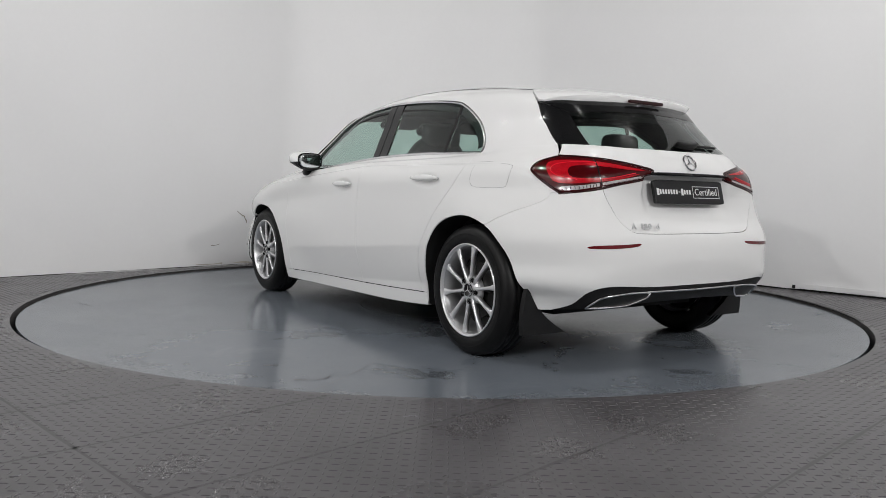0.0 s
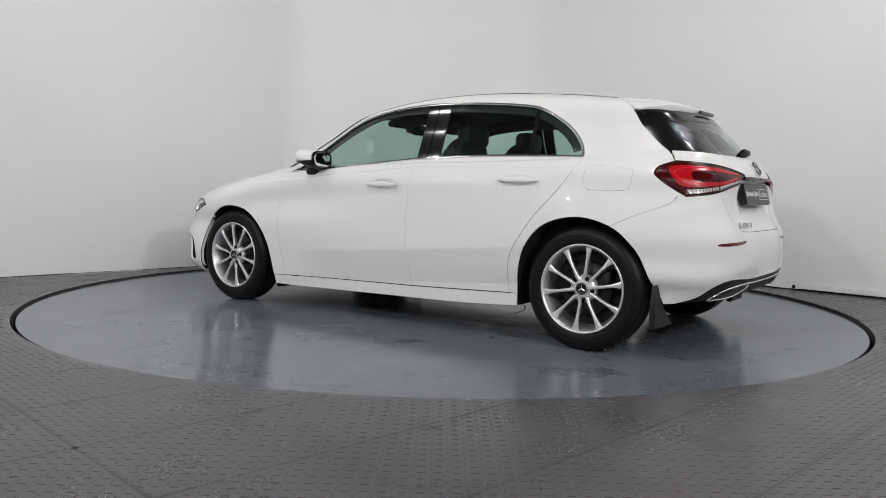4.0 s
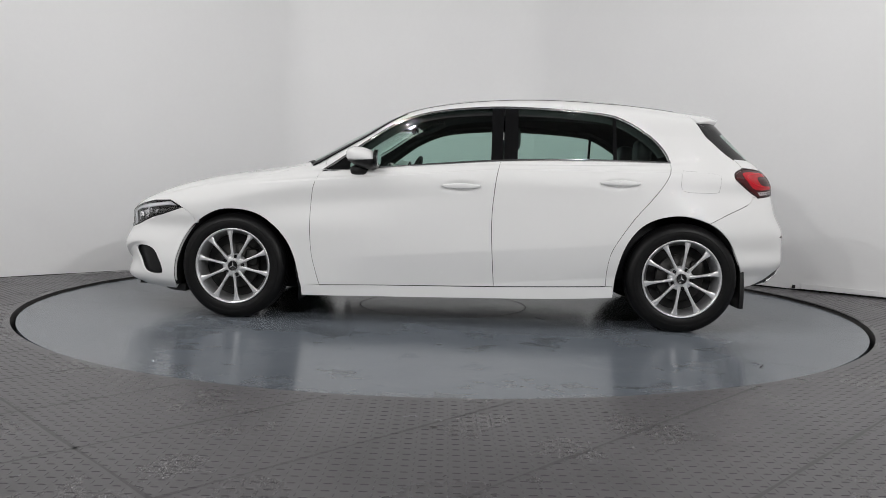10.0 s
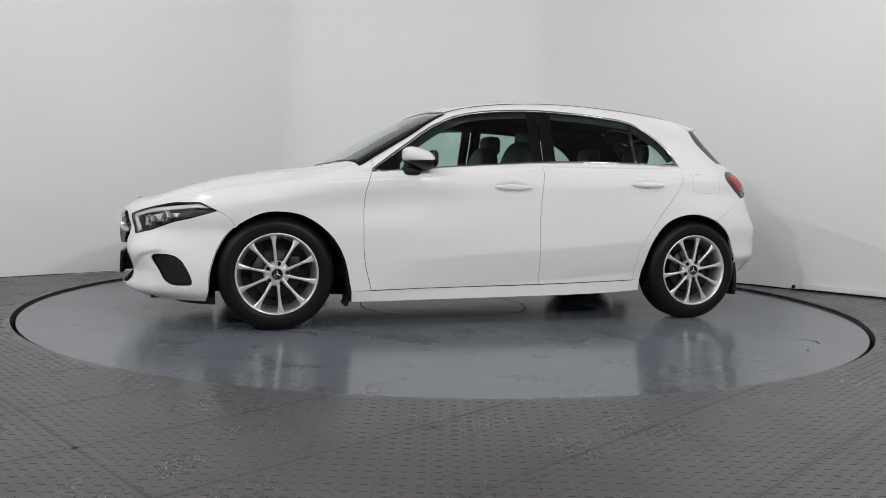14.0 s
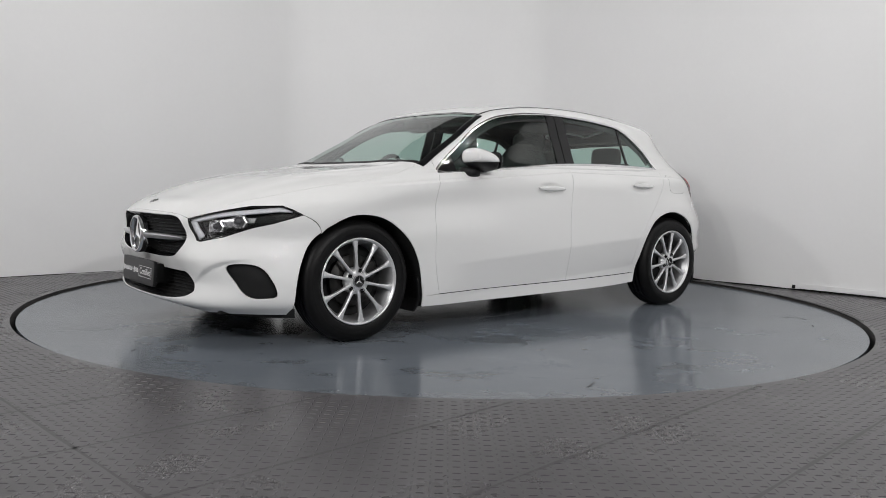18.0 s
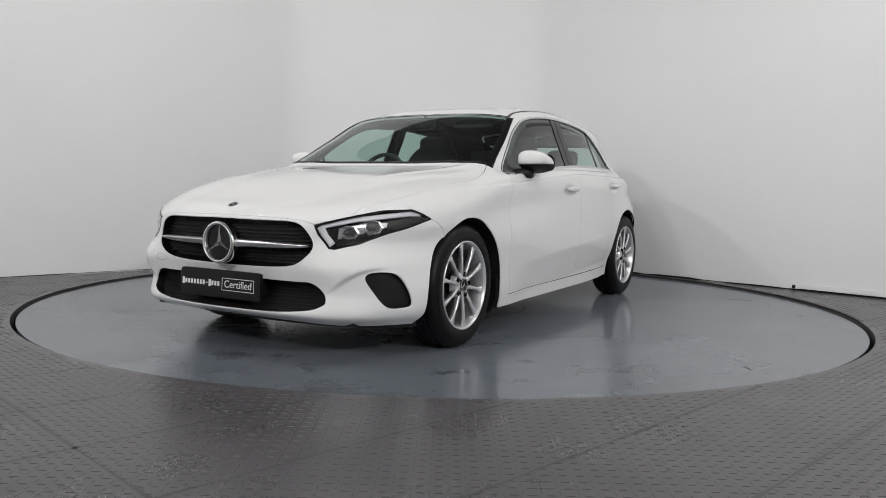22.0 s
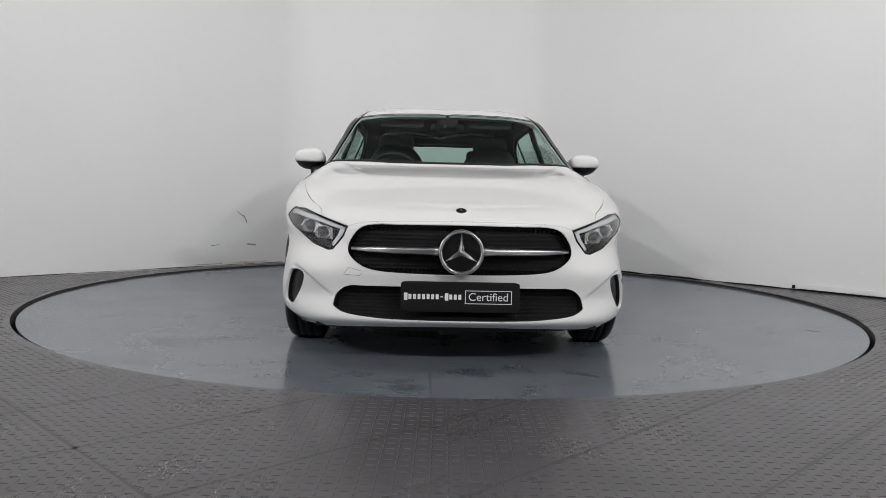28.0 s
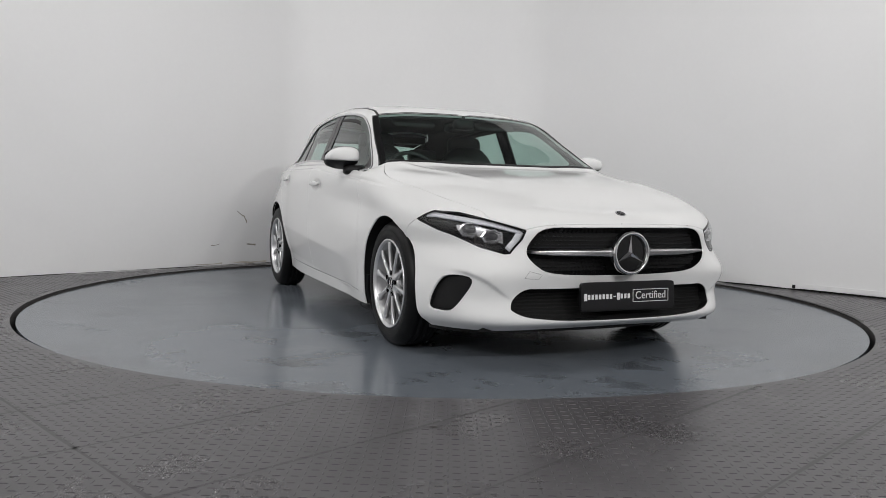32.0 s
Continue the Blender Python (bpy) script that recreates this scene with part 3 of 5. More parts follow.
flank_pair("sill", cut(trace([("L", [(.938, .219), (.822, .221), (-.248, .241), (-.921, .261), (-.962, .263)]), ("B", [(-.966, .83), (0, .835), (.938, .82)])])), PAINT, car)
flank_pair("body_side", cut(trace([("T", SCREEN_SIDE[1:]), ("T", DITCH[1:]), ("T", HATCH_SIDE_TOP[1:-1]), ("R", HATCH_SIDE), ("L", LAMP_OUT[::-1][1:]), ("L", BUMPER_SPLIT_R),
                                   ("L", ARCH_R_FRONT[::-1]), ("L", [(-.962, .263)]), ("L", DOOR_REAR[::-1]), ("L", DLO_TOP[::-1][1:]), ("L", [(.806, .96)])])), PAINT, car)
whole("front_bumper", cut(trace([("F", BONNET_FRONT), ("F", HEAD_IN[3:]), ("L", HEAD_LOW), ("L", BUMPER_SPLIT_F[::-1][1:]),
                                 ("L", ARCH_F_FRONT[::-1]), ("B", [(1.75, .79), (1.9, .72), (2.05, .55), (2.165, 0)]), ("F", INTAKE), ("F", GRILLE)]),
                          [trace([("F", FOG)])], depth=0.03, every=(1, 1)), PAINT, car)
whole("tailgate", cut(trace([("R", [(0, 1.036), (.342, 1.038), (.585, 1.051)]), ("R", LAMP_TOP), ("R", LAMP_LOW[1:9]), ("R", HATCH_LOW)])), PAINT, car)
whole("rear_bumper", cut(trace([("R", HATCH_LOW[::-1]), ("R", LAMP_LOW[10:]), ("L", BUMPER_SPLIT_R), ("L", ARCH_R_BACK), ("B", [(-1.78, .74)]), ("R", DIFFUSER)])), PAINT, car)


def spoiler_lip(V, N):
    s = np.clip((-1.36 - V[:, 0]) / 0.24, 0, 1) ** 1.5
    return V + np.stack([-0.045 * s, 0 * s, 0.004 * s], 1)


whole("roof_spoiler", cut(trace([("T", [(-1.345, 0), (-1.352, .30), (-1.36, .475), (-1.425, .522), (-1.475, .545)]), ("R", bend([(.546, 1.273), (.48, 1.290), (.36, 1.299), (.2, 1.305), (0, 1.307)], 4)[1:])]),
                          shift=spoiler_lip, depth=0.048), PAINT, car)
# ---- helpers for parts ----
def join(*pieces):
    V, F = [], []
    for v, f in pieces:
        k = len(V)
        V += [tuple(map(float, p)) for p in v]
        F += [tuple(k + i for i in q) for q in f]
    return V, F


def moved(piece, m):
    return [tuple(m @ Vector(p)) for p in piece[0]], piece[1]


def twin(name, piece, mat, parent, label="", smooth=True):
    """A part on the car's left and its mirror image on the right."""
    V, F = piece
    a = thing(name, mesh_of(name, V, F, smooth), mat, parent, label)
    b = thing(name, mesh_of(name, [(x, -y, z) for x, y, z in V], [tuple(reversed(f)) for f in F], smooth), mat, parent, label)
    return a, b


def single(name, piece, mat, parent, label="", smooth=True):
    return thing(name, mesh_of(name, *piece, smooth), mat, parent, label)


def surface_line(segments, closed=False, step=0.016):
    q = trace(segments, step, closed)
    P, N = on_grid(SURF, q[:, 0], q[:, 1]), on_grid(SNORM, q[:, 0], q[:, 1])
    return P, N / np.linalg.norm(N, axis=1, keepdims=True)


def ribbon(P, N, w, h, closed=False, lift=0.0, inset=0.0, taper=False):
    """A raised strip of width w and height h along a line with normals."""
    n = len(P)
    T = np.roll(P, -1, 0) - np.roll(P, 1, 0)
    if not closed:
        T[0], T[-1] = P[1] - P[0], P[-1] - P[-2]
    T /= np.maximum(np.linalg.norm(T, axis=1, keepdims=True), 1e-9)
    B = np.cross(N, T)
    B /= np.maximum(np.linalg.norm(B, axis=1, keepdims=True), 1e-9)
    V, F = [], []
    for k in range(n):
        f = math.sin(math.pi * (k + 0.5) / n) ** 0.5 if taper else 1.0
        c = P[k] + B[k] * inset + N[k] * lift
        for a, b in ((-0.5, -0.002), (-0.44, 0.7 * h), (-0.25, h), (0.25, h), (0.44, 0.7 * h), (0.5, -0.002)):
            V.append(c + B[k] * a * w * f + N[k] * b)
    for k in range(n if closed else n - 1):
        a, b = 6 * k, 6 * ((k + 1) % n)
        F += [(a + j, b + j, b + j + 1, a + j + 1) for j in range(5)]
        F.append((a + 5, b + 5, b, a))
    if not closed:
        F += [tuple(range(6)), tuple(range(6 * n - 1, 6 * n - 7, -1))]
    return V, F


def turned(profile, segments=48, axis="y", a0=0.0, a1=2 * math.pi):
    """A body of revolution round the axis: profile of (radius, along)."""
    full = abs(a1 - a0 - 2 * math.pi) < 1e-6
    n = segments if full else segments + 1
    V, F = [], []
    for k in range(n):
        a = a0 + (a1 - a0) * k / segments
        for r, y in profile:
            V.append({"y": (r * math.cos(a), y, r * math.sin(a)), "x": (y, r * math.cos(a), r * math.sin(a)), "z": (r * math.cos(a), r * math.sin(a), y)}[axis])
    m = len(profile)
    for k in range(segments):
        b = (k + 1) % n
        F += [(k * m + j, k * m + j + 1, b * m + j + 1, b * m + j) for j in range(m - 1)]
    return V, F


def pillow(center, half, e1=0.5, e2=0.5, nu=28, nv=14, warp=None):
    """A rounded block (superellipsoid)."""
    sg = lambda v, e: math.copysign(abs(v) ** e, v)
    V, F = [], []
    for j in range(nv + 1):
        t = -math.pi / 2 + math.pi * j / nv
        for i in range(nu):
            p = 2 * math.pi * i / nu
            q = Vector((half[0] * sg(math.cos(t), e1) * sg(math.cos(p), e2), half[1] * sg(math.cos(t), e1) * sg(math.sin(p), e2), half[2] * sg(math.sin(t), e1)))
            if warp:
                q = warp(q)
            V.append(tuple(q + Vector(center)))
    for j in range(nv):
        for i in range(nu):
            k = (i + 1) % nu
            F.append((j * nu + i, j * nu + k, (j + 1) * nu + k, (j + 1) * nu + i))
    return V, F


def tube(P, r, sides=8, closed=False):
    P = [Vector(p) for p in P]
    n = len(P)
    V, F = [], []
    up = Vector((0, 0, 1))
    for k in range(n):
        t = (P[(k + 1) % n] - P[k - 1]) if closed else (P[min(k + 1, n - 1)] - P[max(k - 1, 0)])
        t.normalize()
        b = t.cross(up if abs(t.z) < 0.9 else Vector((1, 0, 0))).normalized()
        c = b.cross(t)
        for s in range(sides):
            a = 2 * math.pi * s / sides
            V.append(tuple(P[k] + r * (b * math.cos(a) + c * math.sin(a))))
    for k in range(n if closed else n - 1):
        for s in range(sides):
            a, b = k * sides, ((k + 1) % n) * sides
            F.append((a + s, a + (s + 1) % sides, b + (s + 1) % sides, b + s))
    if not closed:
        F += [tuple(reversed(range(sides))), tuple(range((n - 1) * sides, n * sides))]
    return V, F


def three_points(r, depth, width=0.16):
    """A flat three-armed shape with a ridge, in the y-z plane, facing +x."""
    V, F = [(depth, 0, 0)], []
    for k in range(6):
        a = math.pi / 2 + k * math.pi / 3
        q = r if k % 2 == 0 else r * width
        V += [(0, q * math.cos(a), q * math.sin(a))]
    for k in range(6):
        F.append((0, 1 + k, 1 + (k + 1) % 6))
    return V, F


def lettering(name, words, size, m, mat, parent, thick=0.0006):
    cu = bpy.data.curves.new(name, "FONT")
    cu.body, cu.size, cu.extrude, cu.align_x, cu.align_y = words, size, thick, "CENTER", "CENTER"
    ob = bpy.data.objects.new(name, cu)
    scene.collection.objects.link(ob)
    me = bpy.data.meshes.new_from_object(ob.evaluated_get(bpy.context.evaluated_depsgraph_get()))
    bpy.data.objects.remove(ob)
    me.transform(m)
    me.materials.clear()
    return thing(name, me, mat, parent)


FRONT_FACE = Matrix(((0, 0, 1, 0), (1, 0, 0, 0), (0, 1, 0, 0), (0, 0, 0, 1)))    # writing that faces forward
REAR_FACE = Matrix(((0, 0, -1, 0), (-1, 0, 0, 0), (0, 1, 0, 0), (0, 0, 0, 1)))   # writing that faces backward

# ---- glass ----
def between(line, lo, hi):
    """The stretch of a line, in order, between two places along x, cut exactly there."""
    L = np.array(line)
    o = np.argsort(L[:, 0])
    at = lambda x: (x, float(np.interp(x, L[o, 0], L[o, 1])))
    lo, hi = max(lo, L[:, 0].min() + .002), min(hi, L[:, 0].max() - .002)
    ends = [at(lo), at(hi)] if L[0, 0] < L[-1, 0] else [at(hi), at(lo)]
    return ends[:1] + [p for p in line if lo + .002 < p[0] < hi - .002] + ends[1:]


def side_pane(x0, x1):
    """Outline of the side windows between x1 (rear) and x0 (front)."""
    return trace([("L", between(DLO_TOP, x1, x0)), ("L", between(DLO_LOW, x1, x0))])


flank_pair("front_door_glass", cut(side_pane(.66, -.215), lift=-0.006, depth=0), GLASS, car, "greenish tinted side window")
flank_pair("rear_door_glass", cut(side_pane(-.375, -.955), lift=-0.006, depth=0), GLASS, car, "greenish tinted side window")
flank_pair("quarter_glass", cut(side_pane(-.975, -1.30), lift=-0.005, depth=0), GLASS, car)
flank_pair("mirror_sail", cut(side_pane(.82, .655), lift=-0.003, depth=0.01), GLOSS_BLACK, car)
flank_pair("door_pillar_front", cut(side_pane(-.212, -.287), lift=-0.002, depth=0.012), GLOSS_BLACK, car, "gloss black door pillar")
flank_pair("door_pillar_rear", cut(side_pane(-.292, -.377), lift=-0.002, depth=0.012), GLOSS_BLACK, car, "gloss black door pillar")
flank_pair("quarter_bar", cut(side_pane(-.953, -.977), lift=-0.003, depth=0.01), GLOSS_BLACK, car)
whole("windscreen", cut(trace([("T", SCREEN_LOW[::-1]), ("T", SCREEN_SIDE[1:]), ("T", SCREEN_TOP[1:])]), lift=-0.003, depth=0), GLASS, car, "tinted windscreen")
whole("rear_window", cut(trace([("R", [(0, 1.038), (.342, 1.040), (.50, 1.047), (.485, 1.15), (.472, 1.212), (.30, 1.226), (0, 1.230)])]), lift=-0.004, depth=0), GLASS, car, "tinted rear window")
flank_pair("rear_window_side", cut(trace([("R", [(.50, 1.047), (.590, 1.051), (.575, 1.147), (.545, 1.276), (.472, 1.212), (.485, 1.15)])]), lift=-0.002, depth=0.012), GLOSS_BLACK, car)
whole("rear_window_header", cut(trace([("R", [(0, 1.230), (.30, 1.226), (.472, 1.212), (.545, 1.276), (.43, 1.297), (0, 1.317)])]), lift=-0.004, depth=0), GLOSS_BLACK, car)
P, N = surface_line([("T", SCREEN_SIDE)])
twin("screen_seal", ribbon(P, N, 0.046, 0.002, inset=-0.018), GLOSS_BLACK, car)
P, N = surface_line([("T", SCREEN_LOW)])
twin("cowl_strip", ribbon(P, N, 0.03, 0.002, inset=-0.016), PLASTIC, car)
P, N = surface_line([("T", SCREEN_TOP)])
twin("screen_top_band", ribbon(P, N, 0.03, 0.001, inset=-0.014, lift=-0.001), GLOSS_BLACK, car)
P, N = surface_line([("T", DITCH)])
twin("roof_ditch_trim", ribbon(P, N, 0.018, 0.0015), PLASTIC, car)
P, N = surface_line([("L", DLO_TOP[3:-3])])
twin("door_frame_edge", ribbon(P, N, 0.06, 0.002, lift=-0.012, inset=-0.026), PLASTIC, car)
P, N = surface_line([("L", DLO_TOP[1:]), ("L", DLO_LOW[1:-1])], True)
twin("chrome_window_trim", ribbon(P, N, 0.017, 0.006, True), CHROME, car, "chrome window surround")

# black strips down in the door and tailgate joints stand for their shade
for name, line in (("front_door_joint_shade", DOOR_FRONT), ("pillar_joint_shade", DOOR_MID[1:]), ("rear_door_joint_shade", DOOR_REAR[1:]), ("sill_joint_shade", [(.822, .2225), (-.248, .2425), (-.921, .2625)])):
    P, N = surface_line([("L", line)])
    twin(name, ribbon(P, N, 0.010, 0.001, lift=-0.006), MATT_BLACK, car)
P, N = surface_line([("R", HATCH_LOW)])
twin("tailgate_joint_shade", ribbon(P, N, 0.009, 0.001, lift=-0.0045), MATT_BLACK, car)

# ---- lining behind the panels ----
lining = cut(trace([("T", SCREEN_SIDE[1:]), ("T", DITCH[1:]), ("T", HATCH_SIDE_TOP[1:-1]), ("R", HATCH_SIDE), ("L", LAMP_OUT[::-1][1:]), ("L", BUMPER_SPLIT_R),
                    ("L", ARCH_R_FRONT[::-1]), ("L", [(-.962, .263)]), ("L", DOOR_REAR[::-1]), ("L", DLO_TOP[::-1][1:]), ("L", [(.806, .96)])]), gap=0.0, lift=-0.02, depth=0, every=(2, 4))
flank_pair("pillar_lining", lining, MATT_BLACK, car)
whole("headlining", cut(trace([("T", [(x, y) for x, y in SCREEN_TOP[::-1]]), ("T", DITCH[1:]), ("T", [(-1.44, .52), (-1.58, .36), (-1.6, 0)])]), gap=0, lift=-0.03, depth=0, every=(2, 4)), CLOTH, car)

# ---- wheel arches and underbody ----
for name, line, inner in (("front_arch_liner", ARCH_F, .52), ("rear_arch_liner", ARCH_R, .52)):
    P, N = surface_line([("L", line)])
    P = P - N * 0.006
    n = len(P)
    V = [tuple(p) for p in P] + [(p[0], inner, p[2]) for p in P]
    F = [(k, k + 1, n + k + 1, n + k) for k in range(n - 1)] + [tuple(range(n, 2 * n))]
    twin(name, (V, F), MATT_BLACK, car, smooth=False)
single("underbody", join(box(-1.62, 2.05, -.52, .52, .215, .34), box(-.93, .91, -.78, .78, .20, .30), box(-1.95, -1.62, -.5, .5, .36, .45), box(1.78, 2.05, -.66, .66, .175, .22)), MATT_BLACK, car, smooth=False)
# unseen black boxes, added so that joints and grille openings stay dark
single("engine_bay_fill", join(box(1.0, 1.95, -.50, .50, .30, .70), box(1.80, 1.98, -.68, .68, .24, .64)), MATT_BLACK, car, smooth=False)
single("boot_fill", join(box(-1.88, -1.1, -.50, .50, .34, .62), box(-1.93, -1.84, -.55, .55, .40, .94)), MATT_BLACK, car, smooth=False)

# ---- front ----
single_depth = 0.055
whole("grille_back", cut(trace([("F", GRILLE)]), gap=0.0, lift=-single_depth, depth=0), MATT_BLACK, car)
P, N = surface_line([("F", GRILLE)])
V = []
for p, q in zip(P, N):
    V += [p - 0.004 * q, p - single_depth * q]
twin("grille_surround", (V, [(2 * k, 2 * k + 1, 2 * k + 3, 2 * k + 2) for k in range(len(P) - 1)]), GLOSS_BLACK, car)
pins = []
for r in range(13):
    for c in range(-24, 25):
        y, z = (c + 0.5 * (r % 2)) * 0.0205, 0.444 + r * 0.0175
        half = 0.50 * max(0.0, 1 - (abs(z - 0.545) / 0.135) ** 3.2) ** 0.5
        if abs(y) > half - 0.02 or math.hypot(y, z - 0.546) < 0.105:
            continue
        u, v = place("F", abs(y), z)
        p = on_grid(SURF, np.array([u]), np.array([v]))[0]
        x = p[0] - 0.036
        w = 0.0085
        pins.append(([(x - .018, y - w, z), (x - .018, y, z - w * .75), (x - .018, y + w, z), (x - .018, y, z + w * .75), (x + 0.004, y, z)],
                     [(0, 1, 4), (1, 2, 4), (2, 3, 4), (3, 0, 4)]))
tagged(single("grille_mesh", join(*pins), material("dark_chrome", (0.32, 0.32, 0.33), 0.2, metal=0.9), car, smooth=False), kind="stuff")
for s in (1, -1):
    V, F = [], []
    ys = np.linspace(0.095, 0.492, 15)
    for k, y in enumerate(ys):
        p = on_grid(SURF, *[np.array([q]) for q in place("F", y, 0.548)])[0]
        f = 1 - 0.6 * ((y - .095) / .397) ** 4
        hh = (0.017 + 0.006 * math.exp(-((y - .095) / .03) ** 2)) * f
        for a, b in ((-0.03, hh * .8), (-0.006, hh), (0.012, hh * 0.55), (0.016, hh * 0.1), (0.008, -hh * 0.25), (0.011, -hh * 0.6), (0.0, -hh), (-0.03, -hh * .8)):
            V.append((p[0] + a - 0.006, s * y, 0.549 + b))
    for k in range(len(ys) - 1):
        F += [(8 * k + j, 8 * k + (j + 1) % 8, 8 * (k + 1) + (j + 1) % 8, 8 * (k + 1) + j) for j in range(8)]
    F += [tuple(range(8)), tuple(range(8 * 14 + 7, 8 * 14 - 1, -1))]
    if s < 0:
        F = [tuple(reversed(f)) for f in F]
    single("grille_blade", (V, F), SATIN, car, "satin chrome grille blade")
badge = single("front_badge", moved(join(turned([(.101, -.03), (.103, 0), (.098, .011), (.090, .013), (.084, .006), (.082, -.012)], 64, "x")), pose(2.252, 0, .546)), CHROME, car, "round chrome badge")
single("badge_ground", moved(turned([(0.0, 0.0), (.083, -.001)], 48, "x"), pose(2.247, 0, .546)), GLOSS_BLACK, badge)
single("badge_arms", moved(three_points(.088, .012), pose(2.2485, 0, .546)), CHROME, badge, smooth=False)
p = on_grid(SURF, *[np.array([q]) for q in place("T", 2.160, 0)])[0]
emblem = single("bonnet_emblem", moved(turned([(.024, -.004), (.024, .002), (.020, .003), (.0, .003)], 24, "z"), pose(p[0], 0, p[2], 0, 26, 0)), GLOSS_BLACK, car)
single("emblem_ring", moved(turned([(.026, -.002), (.025, .003), (.021, .0035), (.020, .002)], 24, "z"), pose(p[0], 0, p[2], 0, 26, 0)), CHROME, emblem)
single("emblem_mark", moved(three_points(.016, .001), pose(p[0] + .002, 0, p[2] + .0035) @ pose(0, 0, 0, 0, -64, 0)), CHROME, emblem, smooth=False)

whole("lower_intake", cut(trace([("F", INTAKE)]), gap=0.0, lift=-0.05, depth=0), MATT_BLACK, car)
P, N = surface_line([("F", INTAKE)])
V = []
for p, q in zip(P, N):
    V += [p - 0.006 * q, p - 0.05 * q]
twin("intake_surround", (V, [(2 * k, 2 * k + 1, 2 * k + 3, 2 * k + 2) for k in range(len(P) - 1)]), PLASTIC, car)
mesh = []
for r in range(9):
    for c in range(-40, 41):
        y, z = (c + 0.5 * (r % 2)) * 0.014, 0.246 + r * 0.0155
        half = 0.555 * max(0.0, 1 - (abs(z - 0.308) / 0.078) ** 4) ** 0.5
        if abs(y) > half - 0.012:
            continue
        p = on_grid(SURF, *[np.array([q]) for q in place("F", abs(y), z)])[0]
        x, w = p[0] - 0.03, 0.0045
        mesh.append(([(x, y - w * 1.5, z), (x, y, z - w), (x, y + w * 1.5, z), (x, y, z + w), (x + .006, y, z)], [(0, 1, 4), (1, 2, 4), (2, 3, 4), (3, 0, 4)]))
tagged(single("intake_mesh", join(*mesh), PLASTIC, car, smooth=False), kind="stuff")
flank_pair("side_vent", cut(trace([("F", FOG)]), gap=0.0, lift=-0.028, depth=0), PLASTIC, car, "black corner vent insert")
P, N = surface_line([("F", FOG)], True)
V = []
for p, q in zip(P, N):
    V += [p - 0.012 * q, p - 0.03 * q]
n = len(P)
twin("vent_edge", (V, [(2 * k, 2 * k + 1, (2 * k + 3) % (2 * n), (2 * k + 2) % (2 * n)) for k in range(n)]), PLASTIC, car)

# ---- head lamps ----
HEAD = [("L", HEAD_TOP), ("F", HEAD_IN), ("L", HEAD_LOW[:1])]
lamps = flank_pair("headlamp", cut(trace(HEAD), gap=0.001, lift=-0.045, depth=0), GLOSS_BLACK, car, "clear headlamp with dark housing and light-guide edge")
P, N = surface_line(HEAD, True)
V = []
for p, q in zip(P, N):
    V += [p - 0.002 * q, p - 0.046 * q]
n = len(P)
side_wall = (V, [(2 * k, 2 * k + 1, (2 * k + 3) % (2 * n), (2 * k + 2) % (2 * n)) for k in range(n)])
rim = ribbon(P, N, 0.010, 0.001, True, lift=-0.0005, inset=0.003)


def lamp_pair(name, piece, mat, label="", smooth=True):
    V, F = piece
    thing(name, mesh_of(name, V, F, smooth), mat, lamps[0], label)
    thing(name, mesh_of(name, [(x, -y, z) for x, y, z in V], [tuple(reversed(f)) for f in F], smooth), mat, lamps[1], label)


lamp_pair("housing_wall", side_wall, GLOSS_BLACK)
lamp_pair("lamp_rim", rim, GLOSS_BLACK)
P, N = surface_line([("L", [(1.74, .705), (1.80, .708)]), ("F", [(.64, .677), (.53, .643)])])
lamp_pair("upper_light_guide", ribbon(P, N, 0.026, 0.006, lift=-0.016), DRL)
P, N = surface_line([("F", [(.530, .640), (.553, .590), (.584, .556)])])
lamp_pair("inner_light_guide", ribbon(P, N, 0.036, 0.008, lift=-0.02, inset=0.004), DRL)
for (y, z, r) in ((.640, .612, .030), (.715, .640, .032)):
    u, v = place("F", y, z)
    c = on_grid(SURF, np.array([u]), np.array([v]))[0]
    nn = on_grid(SNORM, np.array([u]), np.array([v]))[0]
    nn = (nn + np.array([0.9, 0, 0]))
    nn /= np.linalg.norm(nn)
    m = Matrix.Translation(Vector(c - 0.034 * nn)) @ Vector(nn).to_track_quat("Z", "Y").to_matrix().to_4x4() @ Matrix.Diagonal((1.35, 0.9, 1, 1))
    lamp_pair("projector_ring", moved(turned([(r * 1.25, -.014), (r * 1.3, .006), (r * 1.08, .010), (r * .8, -.002)], 7, "z"), m), REFLECTOR, smooth=False)
    lamp_pair("projector_lens", moved(turned([(r * .78, -.002), (r * .65, .006), (r * .4, .010), (0, .012)], 28, "z"), m), LAMP_GLASS)
V, N, F = cut(trace([("F", [(.605, .583), (.68, .598), (.765, .635), (.765, .668), (.70, .672), (.61, .640)])]), gap=0, lift=-0.036, depth=0.0)
thing("reflector_bowl", shell_mesh("reflector_bowl", V, N, F), REFLECTOR, lamps[0])
thing("reflector_bowl", shell_mesh("reflector_bowl", V * FLIP, N * FLIP, [tuple(reversed(f)) for f in F]), REFLECTOR, lamps[1])
V, N, F = cut(trace(HEAD), gap=0.0015, lift=-0.001, depth=0.004)
thing("lamp_lens", shell_mesh("lamp_lens", V, N, F), LENS, lamps[0])
thing("lamp_lens", shell_mesh("lamp_lens", V * FLIP, N * FLIP, [tuple(reversed(f)) for f in F]), LENS, lamps[1])

# ---- tail lamps ----
TAIL = [("R", LAMP_TOP), ("R", LAMP_LOW[1:]), ("L", LAMP_OUT)]
